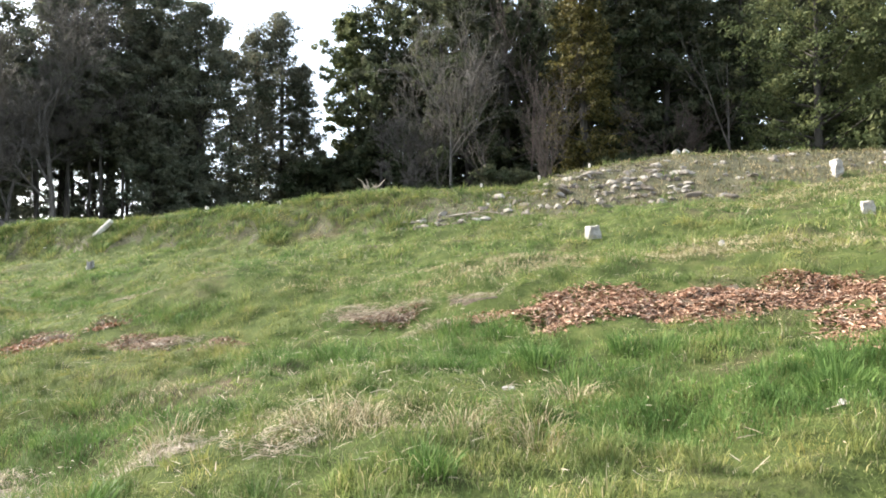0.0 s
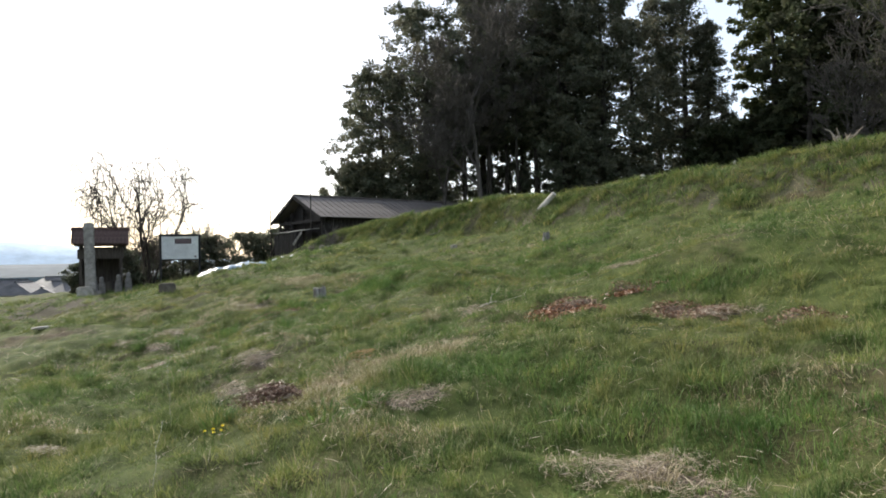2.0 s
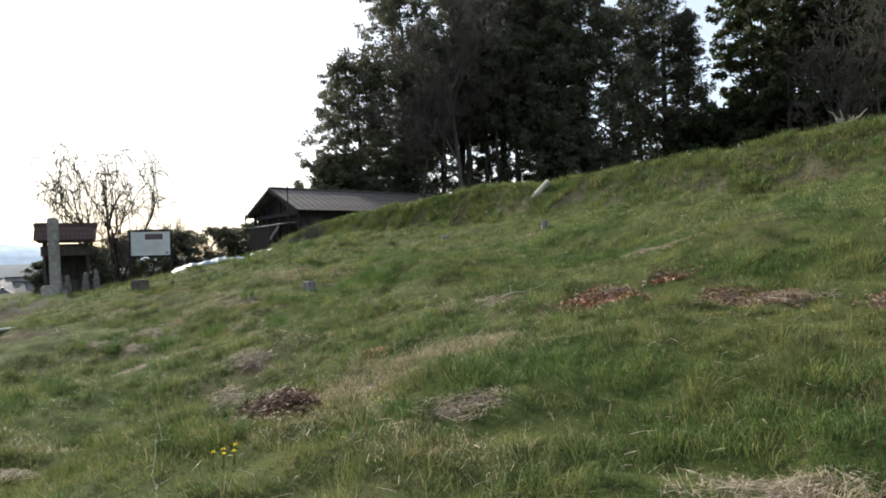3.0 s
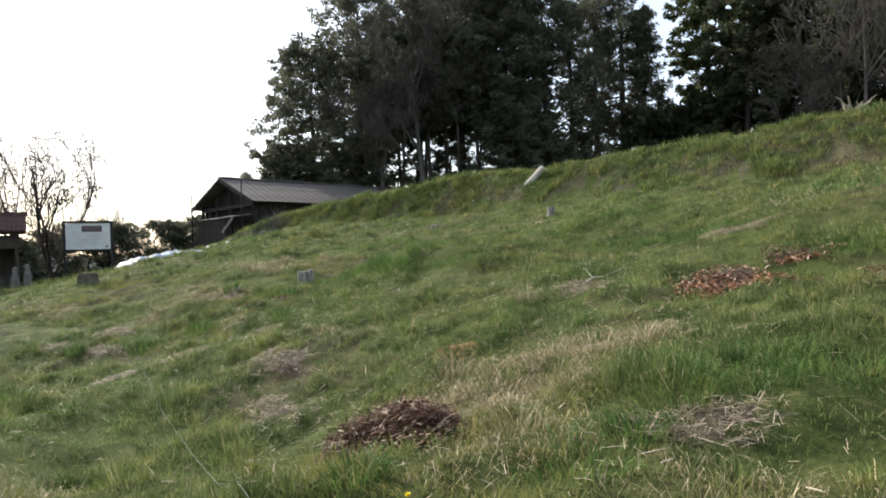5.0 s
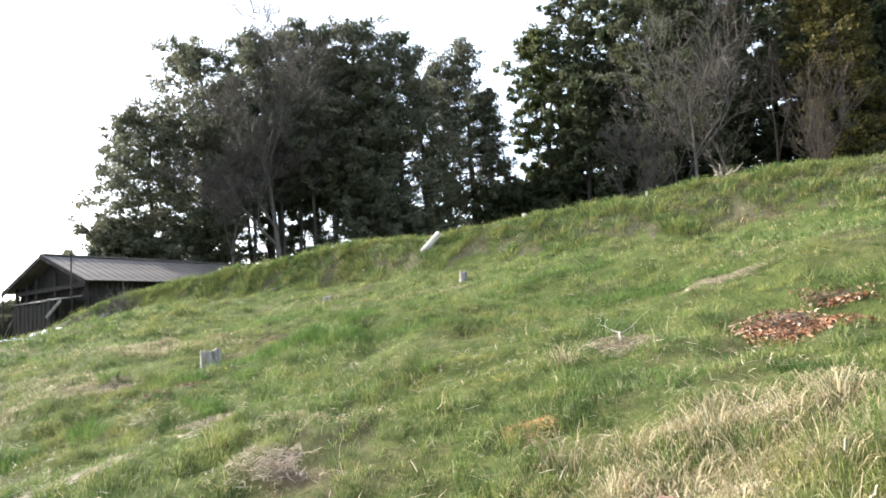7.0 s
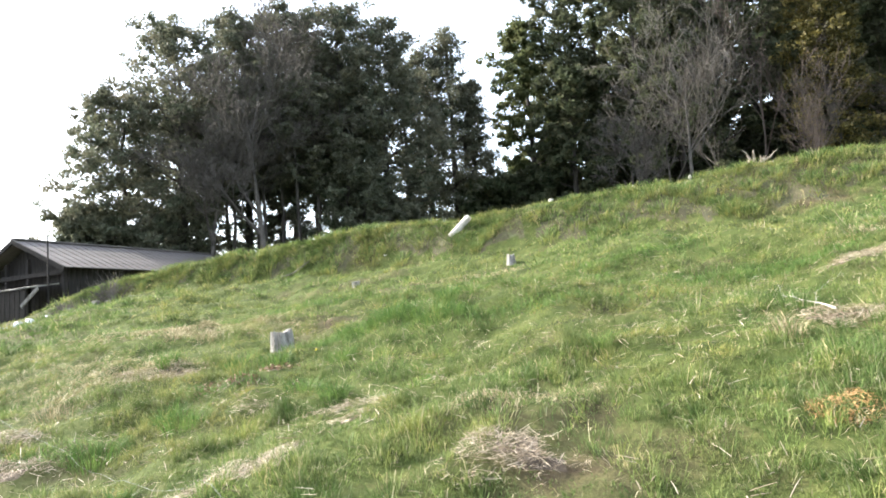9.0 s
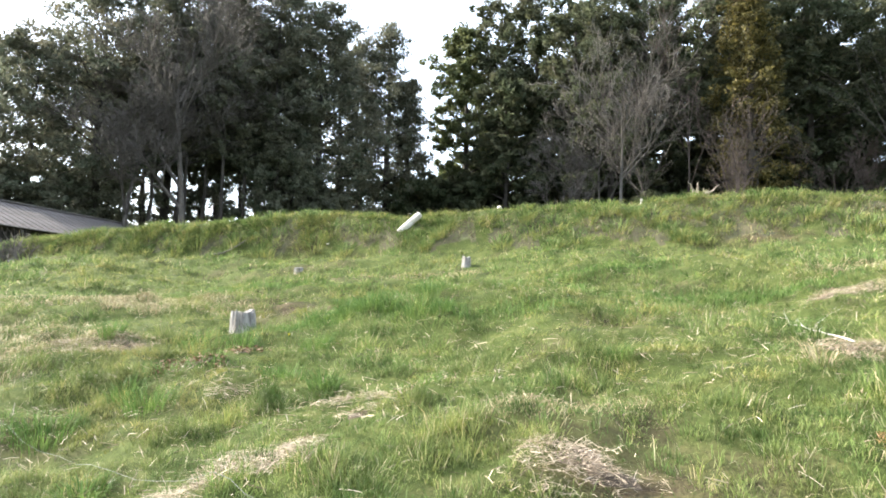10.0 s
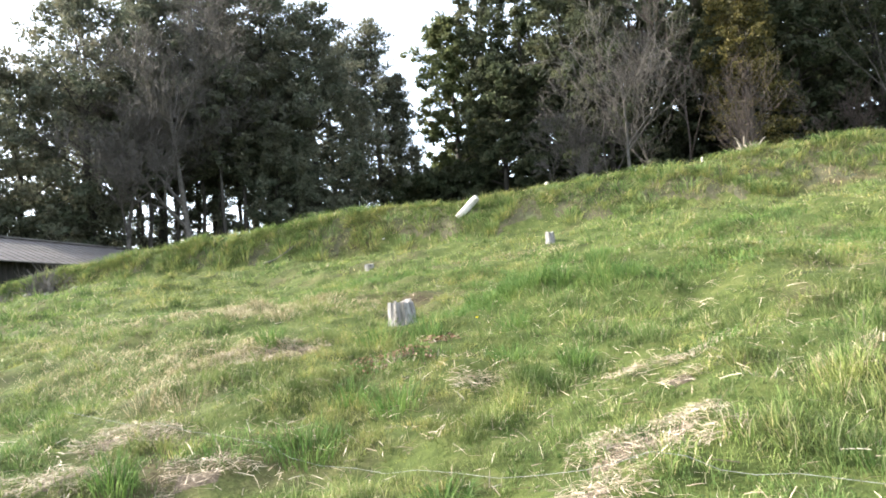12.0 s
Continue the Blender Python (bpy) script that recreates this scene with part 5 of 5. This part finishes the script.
def bed_blades(name, beds, per_m2, hh, ww, mat, label, lean=0.5, flat=0.0, category="grass", grow=1.0):
    X, Y = [], []
    for cx, cy, a, b, turn in beds:
        far = max(0.35, min(1.0, 7.0 / (1 + ahead(cx, cy))))
        n = int(per_m2 * math.pi * a * b * 1.5 * far)
        c, s = math.cos(radians(turn)), math.sin(radians(turn))
        r, f = np.sqrt(RNG.uniform(0, 1.5, n)) * grow, RNG.uniform(0, 2 * np.pi, n)
        u, v = a * r * np.cos(f), b * r * np.sin(f)
        X.append(cx + u * c - v * s)
        Y.append(cy + u * s + v * c)
    x, y = np.concatenate(X), np.concatenate(Y)
    keep = RNG.uniform(0, 1, len(x)) < 0.25 + inside(beds, x, y) * 1.2
    x, y = x[keep], y[keep]
    m = len(x)
    wide = 1 + np.clip(ahead(x, y) - 6, 0, 14) * 0.13
    blades(name, x, y, hh * RNG.uniform(0.45, 1.4, m), ww * wide * RNG.uniform(0.6, 1.4, m), np.abs(RNG.normal(lean, 0.3, m)), mat, label, category, flat)


def litter(name, beds, per_m2, length, width, mat, label, category, up=0.02, steep=0.35, pile=0.03, ragged=0.0):
    """Flat pieces lying about: chips, straws, dead leaves, each a thin bent strip."""
    X, Y, H = [], [], []
    for cx, cy, a, b, turn in beds:
        n = int(per_m2 * math.pi * a * b)
        c, s = math.cos(radians(turn)), math.sin(radians(turn))
        r, f = np.sqrt(RNG.uniform(0, 1.2, n)), RNG.uniform(0, 2 * np.pi, n)
        u, v = a * r * np.cos(f), b * r * np.sin(f)
        X.append(cx + u * c - v * s)
        Y.append(cy + u * s + v * c)
        H.append(np.clip(1 - r * r, 0, 1))
    x, y, hgt = np.concatenate(X), np.concatenate(Y), np.concatenate(H)
    if ragged:
        keep = hgt + ragged * (clumpy(x * 1.9 + 3, y * 1.9) - 0.5) * 2 + RNG.normal(0, 0.12, len(x)) > 0.3
        x, y, hgt = x[keep], y[keep], hgt[keep]
    n = len(x)
    z = ground(x, y) + up * RNG.uniform(0.2, 1, n) + pile * hgt * RNG.uniform(0, 1, n)
    a = RNG.uniform(0, 2 * np.pi, n)
    e = RNG.normal(0, steep, n)
    L = length * RNG.uniform(0.4, 1.5, n)
    d = np.stack([np.cos(a) * np.cos(e), np.sin(a) * np.cos(e), np.abs(np.sin(e))], 1) * (L / 2)[:, None]
    tw = RNG.normal(0, 0.6, n)
    s = np.stack([-np.sin(a) * np.cos(tw), np.cos(a) * np.cos(tw), np.sin(tw)], 1) * (width * RNG.uniform(0.5, 1.5, n) / 2)[:, None]
    c = np.stack([x, y, z], 1)
    mid = c + np.array([0, 0, 1.0]) * (L * RNG.uniform(0, 0.06, n))[:, None]
    V = np.stack([c - d - s, c - d + s, mid + s * 1.1, mid - s * 1.1, c + d + s * 0.7, c + d - s * 0.7], 1).reshape(-1, 3)
    i = 6 * np.arange(n)[:, None]
    Q = np.concatenate([i + np.array([[0, 1, 2, 3]]), i + np.array([[3, 2, 4, 5]])])
    tagged(part(name, raw_mesh(name, V, Q), mat), label, category, kind="stuff")


meadow()
bed_blades("lush_grass", LUSH_BEDS, 1250, 0.12, 0.0055, MAT_LUSH, "lush green grass tufts on the slope", 0.75)
bed_blades("dry_grass", DRY_BEDS, 900, 0.10, 0.0036, MAT_DRY, "dry tan grass standing in the meadow", 1.1, 0.1)
litter("straw_litter", STRAW_BEDS, 4000, 0.085, 0.0024, MAT_STRAW, "flattened pale straw lying in patches", "straw", 0.05, 0.28, 0.02, 0.8)
litter("rusty_litter", RUST_BEDS, 2600, 0.035, 0.010, MAT_REDDRY, "rusty brown bark litter and dead leaves", "litter", 0.03, 0.4, 0.05, 0.7)
litter("clay_crumbs", [(-5.45, 9.2, 0.62, 0.26, -12), (-4.85, 9.75, 0.35, 0.2, 0), (-5.75, 8.95, 0.3, 0.18, 0)], 1900, 0.035, 0.016, MAT_CLAY, "red-orange clay crumbs and chips in a bare spot", "soil", 0.035, 0.4, 0.05, 0.75)
litter("bark_heap", [(-7.45, 5.75, 0.5, 0.24, -10), (-7.7, 5.68, 0.24, 0.16, 25), (-7.3, 5.8, 0.3, 0.2, -20)], 9000, 0.09, 0.006, MAT_FIBRE, "mounded heap of dark brown fibrous bark", "bark", 0.06, 0.35, 0.2, 0.35)
litter("orange_litter", [(-7.8, 7.75, 0.2, 0.14, 0)], 6000, 0.05, 0.003, MAT_ORANGE, "little heap of orange dry needles", "litter", 0.03, 0.5, 0.07)
litter("wood_chips", CHIP_BEDS, 3600, 0.052, 0.013, MAT_CHIP, "reddish-brown wood chips spread over the ground", "wood chips", 0.02, 0.35, 0.02, 0.3)
LOOSE = [(-4.0, 6.0, 4.5, 2.8, -15), (-10.5, 8.5, 4.5, 2.6, -15), (-11.5, 12.0, 5.5, 3.0, -10), (1.0, 6.0, 2.6, 2.6, 0), (-15.0, 8.5, 3.5, 3.0, -15), (-4.0, 13.5, 7.0, 2.2, 0)]
litter("loose_stalk", LOOSE, 55, 0.1, 0.0034, MAT_STRAW, "loose pale dry stalks scattered in the grass", "straw", 0.07, 0.4, 0.0)


def dandelion(x, y, seed):
    rng = np.random.default_rng(seed)
    t = thing("dandelion", pose(x, y, ground1(x, y)), "yellow dandelion blooming low in the grass", "flower", "dandelions")
    h = rng.uniform(0.1, 0.15)
    part("stem", tube_mesh("stem", [[((0, 0, 0), 0.003), ((0.01, 0, h), 0.0025)]], 5), MAT_LUSH, t)
    n = 40
    a, e, L = rng.uniform(0, math.tau, n), rng.uniform(0.05, 1.2, n), rng.uniform(0.014, 0.022, n)
    d = np.stack([np.cos(a) * np.cos(e), np.sin(a) * np.cos(e), np.sin(e)], 1) * L[:, None]
    sd = np.stack([-np.sin(a), np.cos(a), np.zeros(n)], 1) * 0.004
    c = np.array([0.01, 0, h])
    V = np.stack([np.tile(c, (n, 1)), c + d * 0.6 + sd, c + d, c + d * 0.6 - sd], 1).reshape(-1, 3)
    part("flower_head", raw_mesh("flower_head", V, np.arange(4 * n).reshape(-1, 4)), MAT_FLOWER, t, "yellow petals")


for dk, (dx, dy) in enumerate(((-6.85, 4.55), (-6.76, 4.57), (-6.8, 4.51), (-6.73, 4.53), (-6.88, 4.49), (-12.0, 11.6))):
    dandelion(dx, dy, dk)


def tuft(name, x, y, r, h, n, width, mat, label, group, seed, lean=0.7):
    """One tall tuft: long blades that spring from a tight base and arch outwards."""
    rng = np.random.default_rng(seed)
    a = rng.uniform(0, math.tau, n)
    q = np.sqrt(rng.uniform(0, 1, n)) * r
    hh = h * rng.uniform(0.45, 1.1, n)
    L = np.clip(lean * (0.35 + q / r) * rng.uniform(0.5, 1.3, n), 0.05, 1.5)
    az = a + rng.normal(0, 0.45, n)
    base = np.stack([q * np.cos(a), q * np.sin(a), ground(x + q * np.cos(a), y + q * np.sin(a)) - ground1(x, y) - 0.01], 1)
    out = np.stack([np.cos(az), np.sin(az), np.zeros(n)], 1) * (hh * L)[:, None]
    up = np.array([0, 0, 1.0])
    sa = rng.uniform(0, math.tau, n)
    side = np.stack([np.cos(sa), np.sin(sa), np.zeros(n)], 1) * (width * rng.uniform(0.6, 1.3, n) / 2)[:, None]
    p1 = base + out * 0.22 + up * (hh * 0.5)[:, None]
    p2 = base + out * 0.62 + up * (hh * (0.86 - 0.16 * L))[:, None]
    p3 = base + out * 1.1 + up * (hh * np.clip(1.0 - 0.55 * L ** 1.5, 0.1, 1))[:, None]
    V = np.stack([base - side, base + side, p1 + side, p1 - side, p2 + side * 0.7, p2 - side * 0.7, p3], 1).reshape(-1, 3)
    i = 7 * np.arange(n)[:, None]
    Q = np.concatenate([i + np.array([[0, 1, 2, 3]]), i + np.array([[3, 2, 4, 5]])])
    ob = part(name, raw_mesh(name, V, Q, i + np.array([[5, 4, 6]])), mat)
    ob.location = (x, y, ground1(x, y))
    tagged(ob, label, "grass tuft", group)


GREEN_TUFTS = ((-2.62, 3.76), (-2.52, 3.6), (-1.98, 3.47), (-1.82, 3.42), (2.44, 6.0), (0.61, 7.0), (1.52, 5.8), (0.09, 7.4), (0.97, 5.25), (2.6, 4.6), (2.41, 4.2), (-1.08, 6.98), (-0.09, 3.48), (0.79, 5.85), (1.8, 5.7),
               (-10.42, 12.4), (-10.51, 13.44), (-11.25, 13.22), (-11.43, 10.14), (-12.5, 11.7), (-13.0, 11.81), (-14.15, 12.19), (-13.25, 10.4), (-12.88, 10.01), (-11.44, 12.6), (-11.15, 12.45), (-11.75, 12.7), (-10.9, 12.3), (-11.65, 11.5), (-10.55, 11.9), (-10.3, 11.75), (-12.45, 12.35), (-13.53, 9.56), (-14.7, 9.31))
for gk, (gx, gy) in enumerate(GREEN_TUFTS):
    tuft("grass_tuft", gx, gy, 0.13 + 0.05 * (gk % 3), 0.2 + 0.04 * (gk % 2), 190, 0.0055, MAT_LUSH, "tall lush green grass tuft standing above the meadow", "green tufts", 500 + gk, 0.6)
for gk, (gx, gy) in enumerate(((-12.7, 8.43), (-11.86, 10.61), (-10.14, 12.81), (-15.9, 16.5), (-5.19, 6.57), (-5.75, 6.04), (-5.94, 5.49), (-12.5, 6.83), (-6.12, 5.12), (-7.2, 4.9), (-11.6, 14.2), (-9.4, 12.9), (-8.2, 13.8), (-3.2, 6.2), (-4.2, 5.6), (-8.9, 9.8), (-10.6, 9.6))):
    tuft("grass_tuft", gx, gy, 0.15 + 0.06 * (gk % 3), 0.15 + 0.03 * (gk % 2), 170, 0.006, MAT_LUSH, "rounded dark green grass tuft in the meadow", "green tufts", 600 + gk, 0.9)
for gk, (gx, gy) in enumerate(((-0.5, 4.34), (0.1, 4.16), (0.51, 4.36), (0.91, 4.95), (0.56, 4.03), (-0.75, 4.33), (-7.2, 7.06), (-6.74, 7.0), (-6.35, 6.92), (-6.05, 6.96), (-6.63, 6.64), (-7.05, 6.53), (-7.36, 6.53), (-7.57, 7.14), (-6.43, 6.2),
                               (-7.51, 9.08), (-14.67, 14.63), (-14.24, 13.71), (-13.9, 14.94), (-15.1, 11.18), (-14.75, 10.99), (-14.79, 13.62), (-16.03, 14.99), (-1.9, 4.7), (-3.3, 4.75), (-6.6, 5.6))):
    tuft("dry_grass_tuft", gx, gy, 0.12 + 0.05 * (gk % 3), 0.2 + 0.05 * (gk % 2), 90, 0.004, MAT_DRY, "dry tan grass tuft with arching blades", "dry tufts", 700 + gk, 1.15)
trng = np.random.default_rng(77)
for gk in range(84):
    gx = trng.uniform(-21, -1)
    gy = float(np.interp(gx, BANK_X, BANK_FOOT) + np.interp(gx, BANK_WIDTH_X, BANK_WIDTH) * trng.uniform(0.05, 0.95))
    tuft("grass_tussock", gx, gy, trng.uniform(0.18, 0.36), trng.uniform(0.2, 0.34), 130, 0.013, MAT_GRASS, "shaggy green tussock on the face of the bank", "bank tussocks", 800 + gk, 0.85)
